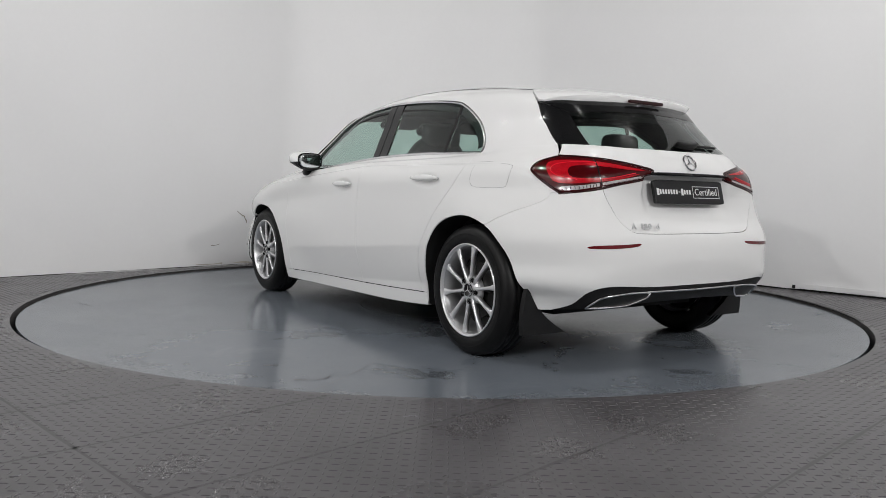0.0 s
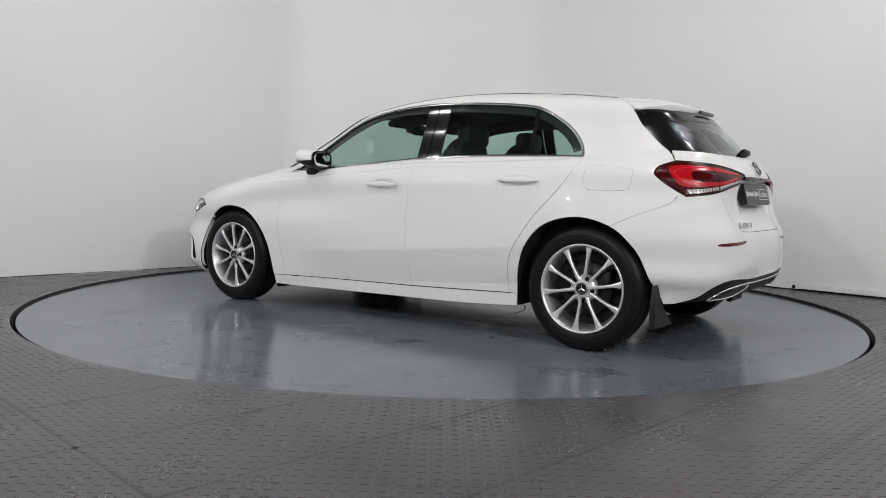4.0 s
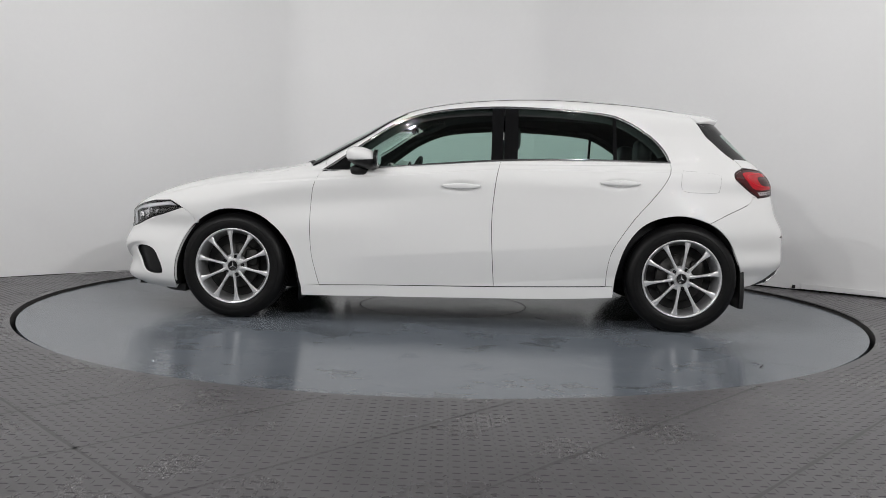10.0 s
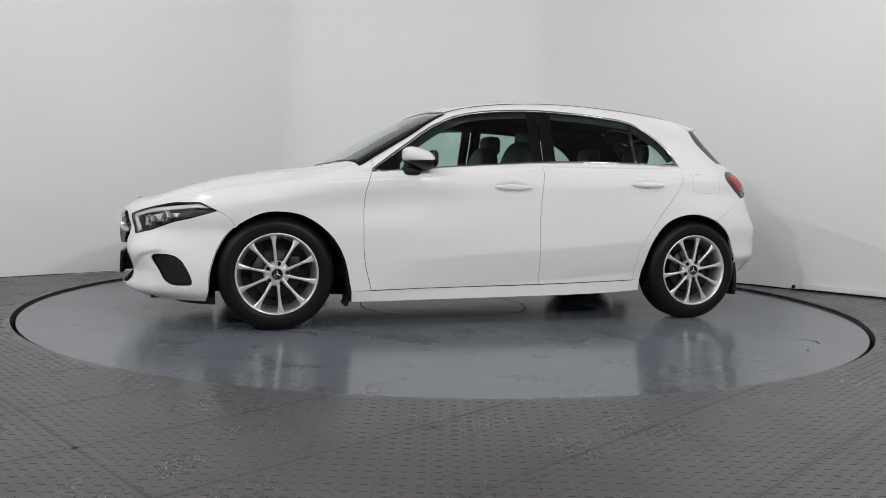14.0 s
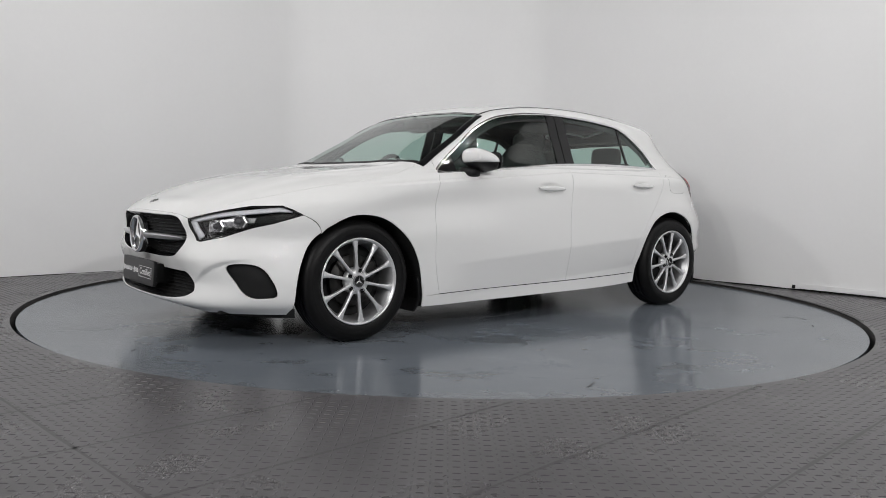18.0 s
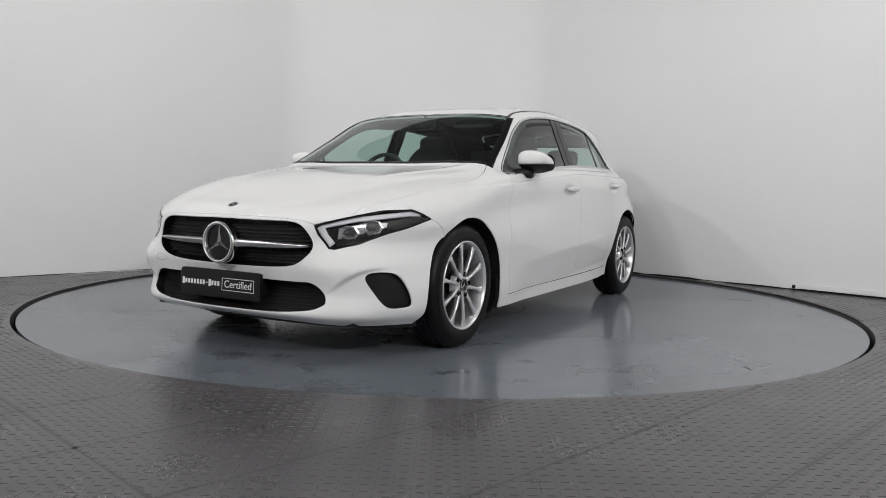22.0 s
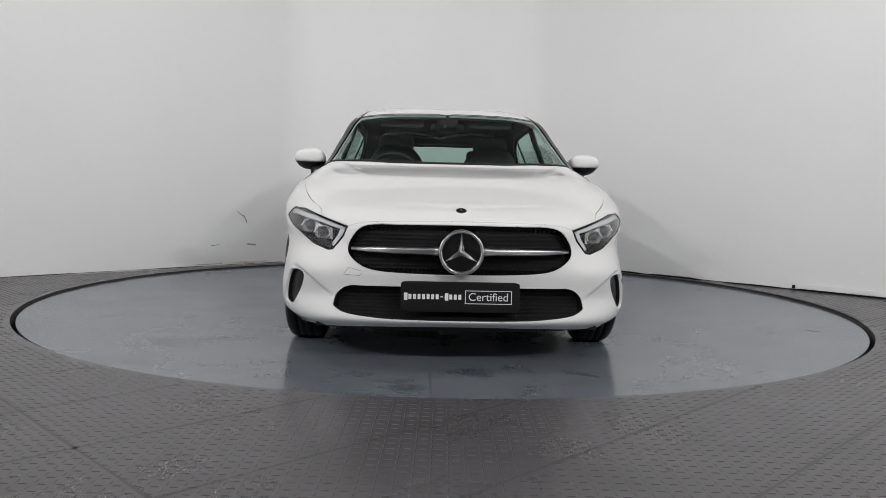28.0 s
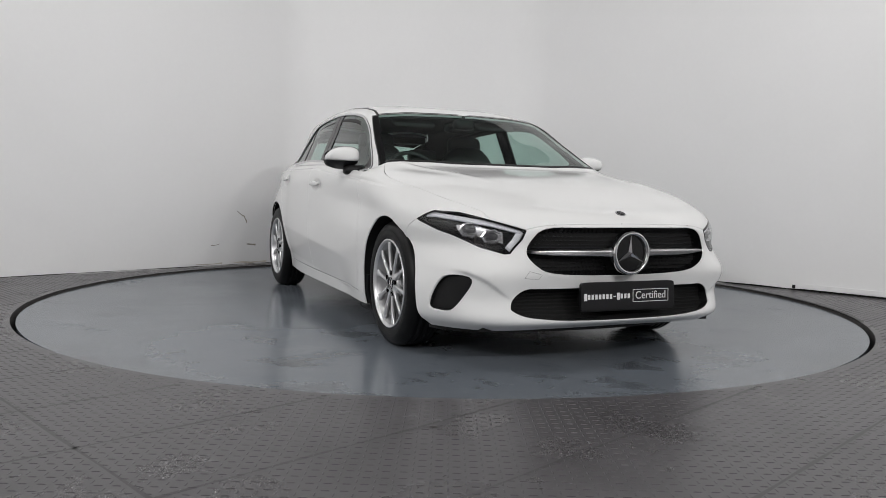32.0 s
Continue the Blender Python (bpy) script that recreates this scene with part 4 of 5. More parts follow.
tails = flank_pair("tail_lamp", cut(trace(TAIL), gap=0.002, lift=0.001, depth=0.02), RED_LENS, car, "red tail lamp with a clear lower strip")


def tail_pair(name, made, mat):
    V, N, F = made
    thing(name, shell_mesh(name, V, N, F), mat, tails[0])
    thing(name, shell_mesh(name, V * FLIP, N * FLIP, [tuple(reversed(f)) for f in F]), mat, tails[1])


def tail_strip(name, piece, mat):
    V, F = piece
    thing(name, mesh_of(name, V, F, True), mat, tails[0])
    thing(name, mesh_of(name, [(x, -y, z) for x, y, z in V], [tuple(reversed(f)) for f in F], True), mat, tails[1])


BAND = bend([(.711, .905), (.699, .945), (.653, .970), (.537, .965), (.413, .945), (.310, .930), (.412, .931), (.541, .943), (.622, .944), (.656, .925), (.653, .892), (.588, .888),
             (.457, .897), (.341, .915), (.453, .886), (.585, .870), (.690, .863)], 3, True)
tail_pair("light_band", cut(trace([("R", BAND)]), gap=0, lift=0.0022, depth=0), RED_BAND)
tail_pair("clear_strip_inner", cut(trace([("R", [(.549, .868), (.504, .877), (.342, .903), (.333, .896), (.460, .873), (.548, .856)])]), gap=0, lift=0.0024, depth=0), LAMP_WHITE)
tail_pair("clear_strip_outer", cut(trace([("R", [(.688, .848), (.640, .853), (.562, .866), (.560, .852), (.638, .835), (.682, .829)])]), gap=0, lift=0.0024, depth=0), LAMP_WHITE)
GUIDE = material("bright_red_light_guide", (0.75, 0.012, 0.03), 0.2, spec=0.3, coat=0.3)
P, N = surface_line([("R", bend([(.640, .880), (.690, .897), (.700, .925), (.668, .952), (.600, .962), (.545, .958)], 4))])
tail_strip("outer_light_guide", ribbon(P, N, 0.0045, 0.002, lift=0.0024), GUIDE)
P, N = surface_line([("R", bend([(.545, .884), (.46, .899), (.37, .916)], 4))])
tail_strip("inner_light_guide", ribbon(P, N, 0.0045, 0.002, lift=0.0024), GUIDE)
for k in range(9):
    y = .575 + .0125 * k
    P, N = surface_line([("R", [(y, .862 - .15 * (y - .562)), (y, .850 - .15 * (y - .562))])])
    tail_strip("reflector_tooth", ribbon(P, N, 0.0035, 0.0015, lift=0.0026), DARK_RED)
P, N = surface_line(TAIL, True)
tail_strip("lamp_border", ribbon(P, N, 0.012, 0.0015, True, lift=0.001, inset=0.006), DARK_RED)
P, N = surface_line([("R", [(.540, .974), (.557, .919), (.554, .856)])])
tail_strip("lamp_split", ribbon(P, N, 0.006, 0.0018, lift=0.001), GLOSS_BLACK)

# ---- rear ----
whole("diffuser", cut(trace([("R", DIFFUSER), ("B", [(-2.04, 0), (-1.95, .45), (-1.80, .73)])]), lift=-0.004, depth=0.03), PLASTIC, car, "black lower rear valance")
flank_pair("rear_reflector", cut(trace([("R", bend([(.651, .573), (.636, .586), (.475, .591), (.386, .594), (.413, .580), (.532, .573)], 3, True))]), gap=0, lift=0.001, depth=0.004), RED_MARKER, car)
TIP = bend([(.600, .299), (.585, .337), (.566, .350), (.528, .358), (.442, .367), (.327, .367), (.315, .361), (.329, .339), (.389, .312), (.416, .304), (.498, .298), (.588, .295)], 2, True)
P, N = surface_line([("R", TIP)], True)
twin("exhaust_trim", ribbon(P, N, 0.010, 0.009, True, lift=-0.003), CHROME, car, "chrome exhaust surround")
flank_pair("exhaust_mouth", cut(trace([("R", TIP)]), gap=0.0, lift=-0.001, depth=0), EXHAUST, car)
P, N = surface_line([("R", [(.331, .369), (.131, .367), (.000, .366)])])
twin("valance_chrome_strip", ribbon(P, N, 0.010, 0.006, lift=-0.002), CHROME, car)
# gloss black strip draws the handle's edge and the shade above the plate
P, N = surface_line([("R", [(.280, .917), (.140, .919), (.000, .919)])])
twin("handle_shade_strip", ribbon(P, N, 0.016, 0.004), GLOSS_BLACK, car)
u, v = place("R", 0, .976)
tilt = Vector(on_grid(SNORM, np.array([u]), np.array([v]))[0])
m = Matrix.Translation(Vector(on_grid(SURF, np.array([u]), np.array([v]))[0]) + 0.004 * tilt) @ Matrix(((tilt.x, 0, tilt.z, 0), (0, -1, 0, 0), (tilt.z, 0, -tilt.x, 0), (0, 0, 0, 1)))
rb = single("rear_badge", moved(turned([(.043, -.004), (.044, .004), (.041, .006), (.037, .004), (.036, -.003)], 40, "x"), m), CHROME, car)
single("badge_arms", moved(three_points(.039, .005), m), CHROME, rb, smooth=False)


def number_plate(name, x, y0, y1, z0, z1, sign, tilt, parent):
    zc = (z0 + z1) / 2
    m = pose(x, 0, zc, 0, tilt, 0)
    w, h = (y1 - y0) / 2, (z1 - z0) / 2
    yc = (y0 + y1) / 2
    plate = single(name, moved(pillow((0, yc, 0), (.010, w, h), .12, .12, 32, 16), m), PLATE_BLACK, parent, "black show plate with white lettering", smooth=False)
    f = .0105 * sign
    rot = FRONT_FACE if sign > 0 else REAR_FACE
    k = w / .26
    # the maker's name as plain bars
    for n in range(13):
        a = -.245 + n * .0197
        b = a + (.0125 if n not in (0, 9) else .0155)
        q = sorted((sign * a * k, sign * b * k))
        hh = .002 if n == 8 else .0165 if n in (0, 9) else .011
        bar = moved(box(min(f, f * 1.05), max(f, f * 1.05), q[0] + yc, q[1] + yc, -hh, hh), m)
        single("name_bar", bar, PRINT_WHITE, plate, smooth=False)
    lettering("word_certified", "Certified", .049 * k, m @ Matrix.Translation((f, yc + sign * .122 * k, 0)) @ rot, PRINT_WHITE, plate)
    fr = []
    for yy0, yy1, zz0, zz1 in ((.020, .023, -.027, .027), (.221, .224, -.027, .027), (.020, .224, .027, .030), (.020, .224, -.030, -.027)):
        q = sorted((sign * yy0 * k, sign * yy1 * k))
        fr.append(moved(box(min(f, f * 1.05), max(f, f * 1.05), q[0] + yc, q[1] + yc, zz0, zz1), m))
    single("word_frame", join(*fr), PRINT_WHITE, plate, smooth=False)
    return plate


number_plate("front_plate", 2.240, -.266, .266, .278, .413, 1, -3, car)
LIP = bend([(1.70, .78), (1.79, .735), (1.89, .62), (1.96, .42), (1.99, .2), (2.0, 0)], 4)
single("front_lip", slab([(x, -y) for x, y in LIP] + LIP[::-1][1:], .146, .19), PLASTIC, car, "black lower lip under the front bumper", smooth=False)
single("plate_holder", box(2.13, 2.229, -.21, .21, .295, .395), PLASTIC, car, smooth=False)
number_plate("rear_plate", -1.996, -.254, .254, .775, .891, -1, 14, car)
for k, letter in zip((0, 2, 3, 4, 6), "A180d"):
    lettering("model_letter", letter, .040, pose(-2.036, .338, .671) @ pose(0, 0, 0, 0, 20, -7) @ REAR_FACE @ Matrix.Translation((.0235 * (k - 3), 0, 0)), SATIN, car, 0.003)
single("high_brake_lamp", pillow((-1.702, 0, 1.291), (.007, .13, .009), .3, .3, 24, 8), DARK_RED, car)
P, N = surface_line([("R", [(.0, 1.064), (.07, 1.062), (.15, 1.06)])])
wiper = single("rear_wiper", moved(ribbon(P, N, 0.036, 0.03, taper=True), Matrix.Diagonal((1, -1, 1, 1))), PLASTIC, car)
P, N = surface_line([("R", [(.05, 1.072), (.2, 1.066), (.36, 1.066)])])
single("wiper_blade", moved(ribbon(P, N, 0.010, 0.010, lift=0.003), Matrix.Diagonal((1, -1, 1, 1))), PLASTIC, wiper)

P, N = surface_line([("F", [(.525, .432), (.502, .464), (.438, .447), (.452, .427)])], True)
single("tow_cover_gap", moved(ribbon(P, N, 0.0013, 0.0004, True), Matrix.Diagonal((1, -1, 1, 1))), MATT_BLACK, car)

# ---- sides ----
for x0, x1, z in ((.078, -.158, .848), (-.862, -1.100, .880)):
    P, N = surface_line([("L", [(x0, z), (x1, z)])])
    c = [p + q * (0.030 * math.sin(math.pi * (k + .5) / len(P)) ** 0.35) for k, (p, q) in enumerate(zip(P, N))]
    twin("door_handle", ribbon(np.array(c), N, 0.036, 0.011, lift=-0.002, taper=True), PAINT, car, "white door handle")
FLAP = bend([(-1.352, .955), (-1.36, .967), (-1.45, .962), (-1.575, .946), (-1.588, .925), (-1.580, .862), (-1.555, .838), (-1.40, .838), (-1.36, .848), (-1.342, .88)], 3, True)
V, N, F = cut(trace([("L", FLAP)]), gap=0.0016, lift=0.0012, depth=0.003)
thing("fuel_flap", shell_mesh("fuel_flap", V, N, F), PAINT, car)
P, N = surface_line([("L", FLAP)], True)
single("flap_gap", ribbon(P, N, 0.0011, 0.0004, True), MATT_BLACK, car)


def mirror_warp(q):
    f = 1 - 0.25 * max(0.0, q.y / 0.1)
    return Vector((q.x * (1 if q.x > 0 else 0.75), q.y, q.z * f + 0.02 * (q.x / .1)))


full = pillow((.545, .892, 1.003), (.105, .098, .062), .75, .52, 36, 18, mirror_warp)
upper = ([(x, y, max(z, .990 + .06 * (.545 - x))) for x, y, z in full[0]], full[1])
lower = ([(x - (0.004 if x > .5 else -.004), y - .003, min(z, .990 + .06 * (.545 - x))) for x, y, z in full[0]], full[1])
mirrors = twin("door_mirror", upper, PAINT, car, "white door mirror with black base")
for k, s in ((0, 1), (1, -1)):
    def put(name, piece, mat, smooth=True):
        V, F = piece
        if s < 0:
            V, F = [(x, -y, z) for x, y, z in V], [tuple(reversed(f)) for f in F]
        thing(name, mesh_of(name, V, F, smooth), mat, mirrors[k])
    put("mirror_base", lower, PLASTIC)
    put("mirror_stalk", pillow((.585, .825, .930), (.055, .062, .032), .6, .6, 16, 8), PLASTIC)
    put("mirror_frame", pillow((.472, .892, 1.000), (.014, .090, .054), .6, .6, 24, 10), GLOSS_BLACK)
    put("mirror_pane", pillow((.459, .894, 1.001), (.005, .080, .046), .6, .6, 20, 8), MIRROR)

for x, z0, z1, name, lean in ((.965, .125, .33, "front_mudflap", -.03), (-1.722, .150, .44, "rear_mudflap", 0.0)):
    V, F = [], []
    nz, thick = 8, 0.0 if x > 0 else 0.014
    for k in range(nz + 1):
        f = k / nz
        z = z0 + (z1 - z0) * f
        xx = x + lean * (1 - abs(2 * f - 0.7)) * 0.6
        yo = .862 - .05 * (1 - f) ** 3 - (.085 * f if x < 0 else 0)
        yi = .66 + .09 * f if x > 0 else .55 + .24 * (1 - (1 - f) ** 2.2)
        for a, b in ((xx - .008 - thick, yi), (xx + .008, yi), (xx + .008, yo - .01), (xx + .002, yo), (xx - .008 - thick, yo - .004)):
            V.append((a, b, z))
    for k in range(nz):
        F += [(5 * k + j, 5 * k + (j + 1) % 5, 5 * (k + 1) + (j + 1) % 5, 5 * (k + 1) + j) for j in range(5)]
    F += [tuple(reversed(range(5))), tuple(range(5 * nz, 5 * nz + 5))]
    twin(name, (V, F), PLASTIC, car, smooth=False)

# ---- wheels ----
R = 0.329
tyre = turned([(.226, -.018), (.232, -.008), (.245, -.003), (.268, 0), (.292, -.003), (.312, -.014), (.322, -.028), (R - .001, -.045), (R, -.062), (R - .006, -.064), (R - .006, -.070), (R, -.072),
               (R, -.098), (R - .006, -.1), (R - .006, -.106), (R, -.108), (R, -.134), (R - .006, -.136), (R - .006, -.142), (R, -.144), (R - .001, -.160), (.322, -.178), (.305, -.195), (.27, -.205), (.226, -.19)], 72)
letters_ring = turned([(.2785, .0004), (.281, .0012), (.2835, .0004)], 72)
rim_lip = turned([(.224, -.022), (.2335, -.012), (.2345, -.004), (.230, .000), (.224, -.004), (.219, -.016)], 72)
barrel = turned([(.219, -.016), (.208, -.035), (.198, -.075), (.197, -.13), (.207, -.19), (.21, -.192)], 72)
hub = turned([(.075, -.060), (.072, -.032), (.060, -.022), (.045, -.018), (.033, -.018)], 40)
spoke_v, spoke_f = [], []
for r, w, y, d in ((.030, .030, -.020, .030), (.055, .025, -.018, .030), (.085, .0185, -.0165, .030), (.12, .0165, -.015, .028), (.155, .0185, -.0145, .026), (.185, .0245, -.0150, .024), (.205, .035, -.0165, .022), (.222, .048, -.017, .02)):
    spoke_v += [(r, y - .008, -w / 2), (r, y - .001, -w / 2 + .003), (r, y, -w * .15), (r, y, w * .15), (r, y - .001, w / 2 - .003), (r, y - .008, w / 2), (r, y - d, w * .32), (r, y - d, -w * .32)]
for k in range(7):
    spoke_f += [(8 * k + j, 8 * (k + 1) + j, 8 * (k + 1) + (j + 1) % 8, 8 * k + (j + 1) % 8) for j in range(8)]
spoke_mesh = mesh_of("spoke", spoke_v, spoke_f, True)
spoke_mesh.materials.append(ALLOY)
bolt_mesh = mesh_of("wheel_bolt", *turned([(.014, -.0135), (.014, -.024), (.0095, -.024), (.0095, -.017), (0, -.017)], 12), True)
bolt_mesh.materials.append(GLOSS_BLACK)


def wheel_at(x, y, right, phase):
    m = pose(x, y, R - .004, 0, 0, 180 if right else 0)
    wheel = single("wheel", join(rim_lip, hub), ALLOY, car, "silver ten-spoke alloy wheel with black tyre")
    wheel.matrix_local = m
    single("barrel", barrel, BARREL, wheel)
    single("tyre", tyre, TYRE, wheel, "black rubber tyre")
    single("tyre_rib", letters_ring, TYRE, wheel)
    for k in range(10):
        sp = thing("spoke", spoke_mesh, [], wheel)
        sp.matrix_local = pose(0, 0, 0, 0, 36 * k + phase, 0)
    for k in range(5):
        b = thing("wheel_bolt", bolt_mesh, [], wheel)
        b.matrix_local = pose(0, 0, 0, 0, 72 * k + phase + 18, 0) @ pose(.0555, 0, 0)
    cap = single("centre_cap", turned([(.034, -.022), (.0335, -.012), (.030, -.010), (.0285, -.0115), (0, -.0115)], 32), GLOSS_BLACK, wheel)
    arms = moved(three_points(.027, .0015), Matrix.Translation((0, -.0112, 0)) @ pose(0, 0, 0, 0, 0, 90))
    capring = turned([(.034, -.014), (.033, -.0095), (.0295, -.0095), (.0285, -.012)], 32)
    single("cap_mark", join(arms, capring), CHROME, wheel, smooth=False)
    single("brake_disc", turned([(.06, -.078), (.14, -.078), (.142, -.082), (.142, -.10), (.06, -.10)], 40), STEEL, wheel)
    single("brake_caliper", pillow((-.10, -.085, .05), (.04, .03, .055), .4, .4, 14, 8), STEEL, wheel)
    # black disc added for the dark of the wheel well behind the spokes
    single("wheel_back_shade", turned([(0, -.12), (.2, -.12)], 32), MATT_BLACK, wheel)


for x, y, phase in ((1.3645, .874, 23.8), (-1.3645, .872, 9.5), (1.3645, -.878, 27.5), (-1.3645, -.878, 20)):
    wheel_at(x, y, y < 0, phase)
# ---- cabin ----
single("cabin_floor", join(box(-1.15, 1.0, -.74, .74, .30, .36)), MATT_BLACK, car, smooth=False)
twin("door_card", join(box(-1.22, .80, .715, .735, .33, .90), box(-1.22, .60, .70, .76, .90, .945)), PLASTIC, car, smooth=False)
dash = single("dashboard", join(pillow((.72, 0, .80), (.30, .72, .125), .35, .3, 40, 14)), LEATHER, car)
single("dash_screen", pillow((.50, -.16, .955), (.012, .32, .05), .2, .2, 24, 8), GLOSS_BLACK, dash)
for y in (.36, -.36):
    seat = single("front_seat", pillow((-.02, y, .47), (.27, .25, .10), .45, .4, 28, 12), LEATHER, car, "black leatherette front seat")
    back = lambda q: Vector((q.x - 0.22 * (q.z + .32) * .8, q.y * (1 - 0.35 * max(0, q.z / .36) ** 2), q.z))
    single("backrest", pillow((-.19, y, .80), (.075, .25, .36), .5, .45, 28, 18, back), LEATHER, seat)
    single("headrest", pillow((-.345, y, 1.165), (.055, .135, .075), .55, .6, 20, 12), LEATHER, seat)
bench = single("rear_seat", pillow((-.80, 0, .47), (.26, .66, .10), .4, .3, 36, 12), LEATHER, car, "black leatherette rear bench")
lean = lambda q: Vector((q.x - 0.30 * (q.z + .3), q.y, q.z))
single("bench_back", pillow((-1.02, 0, .76), (.08, .64, .28), .4, .3, 36, 14, lean), LEATHER, bench)
for y in (.36, -.36):
    single("rear_headrest", pillow((-1.19, y, 1.10), (.05, .13, .075), .5, .5, 20, 10), LEATHER, bench)
single("parcel_shelf", box(-1.86, -1.24, -.52, .52, .955, .975), CLOTH, car, smooth=False)
wheel_rim = [(0.18 * 0, 0.182 * math.cos(a), 0.182 * math.sin(a)) for a in np.linspace(0, 2 * math.pi, 41)[:-1]]
steer = single("steering_wheel", moved(join(tube(wheel_rim, .015, 8, True)), pose(.40, -.36, .895, 0, -22, 0)), LEATHER, car, "black steering wheel on the right")
single("steering_boss", moved(join(pillow((.03, 0, -.01), (.035, .07, .06), .5, .5, 16, 8), box(.005, .03, -.17, .17, -.03, .02), box(.005, .03, -.02, .02, -.17, 0)), pose(.40, -.36, .895, 0, -22, 0)), PLASTIC, steer)
single("interior_mirror", join(pillow((.34, 0, 1.245), (.018, .115, .035), .4, .4, 20, 8), tube([(.36, 0, 1.26), (.40, 0, 1.315)], .012, 6)), GLOSS_BLACK, car)
single("sensor_cover", pillow((.40, 0, 1.262), (.05, .07, .035), .5, .5, 16, 8), PLASTIC, car)
single("paper_label", box(.80, .86, -.19, -.12, .935, .94), PRINT_WHITE, car, smooth=False)

# sun visors, the roof's front and rear headers, inner trim of the pillars
for y in (.34, -.34):
    single("sun_visor", moved(pillow((0, 0, 0), (.085, .15, .014), .3, .3, 24, 8), pose(.225, y * .9, 1.284, 0, 24, 0)), CLOTH, car)
single("front_header", box(.18, .30, -.36, .36, 1.30, 1.335), CLOTH, car, smooth=False)
single("rear_header", box(-1.56, -1.36, -.46, .46, 1.235, 1.29), MATT_BLACK, car, smooth=False)
# ---- floor plates, lugs, marks on floor and walls ----
PLATE = 0.5
arc = [Vector((HOLE * c, HOLE * s + HOLE_Y)) for c, s in ring]
half_root = math.sqrt(0.5)


def indoors(x, y):
    return y < x + 4.02 and y < -x + 3.85 and y < 0.18 * x + 2.75


for i in range(-23, 19):
    for j in range(-23, 19):
        a, b = -0.14 + PLATE * i, -0.13 + PLATE * j           # along (-1, 1) and (1, 1)
        quad = []
        for da, db in ((0, 0), (0, 1), (1, 1), (1, 0)):
            p, q = a + da * PLATE + (0.0003 if da == 0 else -0.0003), b + db * PLATE + (0.0003 if db == 0 else -0.0003)
            quad.append(((q - p) * half_root, (q + p) * half_root))
        cx, cy = sum(q[0] for q in quad) / 4, sum(q[1] for q in quad) / 4
        if not (-8.5 < cy < 3.0 and -5.2 < cx < 5.05) or not any(indoors(*q) for q in quad):
            continue
        reach = [math.hypot(q[0], q[1] - HOLE_Y) for q in quad]
        if max(reach) < HOLE + 0.02:
            continue
        if min(reach) < HOLE + 0.37:
            near = [k for k, p in enumerate(arc) if abs(p.x - cx) < .5 and abs(p.y - cy) < .5]
            pts = [Vector(q) for q in quad] + [arc[k] for k in near]
            edges = [(0, 1), (1, 2), (2, 3), (3, 0)] + [(4 + m, 5 + m) for m in range(len(near) - 1) if near[m + 1] == near[m] + 1]
            if near and near[0] == 0 and near[-1] == len(arc) - 1:
                edges.append((4 + len(near) - 1, 4))
            P2, _, tris, *_ = delaunay_2d_cdt(pts, edges, [], 0, 1e-6)
            faces = []
            for t in tris:
                mx, my = sum(P2[k].x for k in t) / 3, sum(P2[k].y for k in t) / 3
                u, v = (mx + my) * half_root, (my - mx) * half_root
                if math.hypot(mx, my - HOLE_Y) > HOLE - 0.001 and a < v < a + PLATE and b < u < b + PLATE:
                    faces.append(tuple(t))
            verts = [(p.x, p.y, FLOOR) for p in P2]
            if not faces:
                continue
        else:
            verts, faces = slab(quad, FLOOR - 0.006, FLOOR)
        thing("tread_plate", mesh_of("tread_plate", verts, faces), PLATE_STEEL, floor)

# dirt trodden into the joints between the plates
JOINT_DIRT = material("trodden_dirt", (0.054, 0.051, 0.054), 0.4, grain=0.25, grain_scale=30, stain=0.2, stain_scale=5)
DV, DF = [], []
for family, offsets in ((0, [-0.14 + PLATE * q for q in range(-13, 9)]), (1, [-0.13 + PLATE * q for q in (-10, -6, 2, 6)])):
    for off in offsets:
        for q in range(-70, 60):
            at = q * 0.08
            ends = []
            for t in (at, at + 0.08):
                u, v = (t, off) if family == 0 else (off, t)
                ends.append(((u - v) * half_root, (u + v) * half_root))
            if any(math.hypot(x, y - HOLE_Y) < HOLE + .01 or not indoors(x, y) or y < -6 or abs(x) > 5 for x, y in ends):
                continue
            sx, sy = ((-half_root, half_root) if family == 0 else (half_root, half_root))
            k = len(DV)
            for x, y in ends:
                w = 0.006 + 0.002 * math.sin(17 * x + 5 * y)
                DV += [(x + sx * w, y + sy * w, FLOOR + .0004), (x - sx * w, y - sy * w, FLOOR + .0004)]
            DF.append((k, k + 1, k + 3, k + 2))
tagged(thing("joint_dirt", mesh_of("joint_dirt", DV, DF), JOINT_DIRT, floor), kind="stuff")


# a worn steel rim along the opening's far right edge, with a dark joint outside it
def rim_strip(name, r0, r1, a0, a1, z0, z1, mat):
    V, F = [], []
    for k in range(61):
        a = radians(a0 + (a1 - a0) * k / 60)
        V += [(r * math.cos(a), r * math.sin(a) + HOLE_Y, z) for r, z in ((r0, z0), (r0, z1), (r1, z1), (r1, z0))]
    for k in range(60):
        F += [(4 * k + j, 4 * k + j + 1, 4 * k + j + 5, 4 * k + j + 4) for j in range(3)]
    return thing(name, mesh_of(name, V, F), mat, floor)


rim_strip("edge_rim", 2.724, 2.746, -14, 82, FLOOR + .001, FLOOR + .004, material("worn_edge_steel", (0.11, 0.108, 0.108), 0.5, grain=0.3, grain_scale=50, stain=0.25, stain_scale=6))
rim_strip("edge_joint", 2.747, 2.756, -10, 82, FLOOR + .0005, FLOOR + .0022, BLACK_GAP)

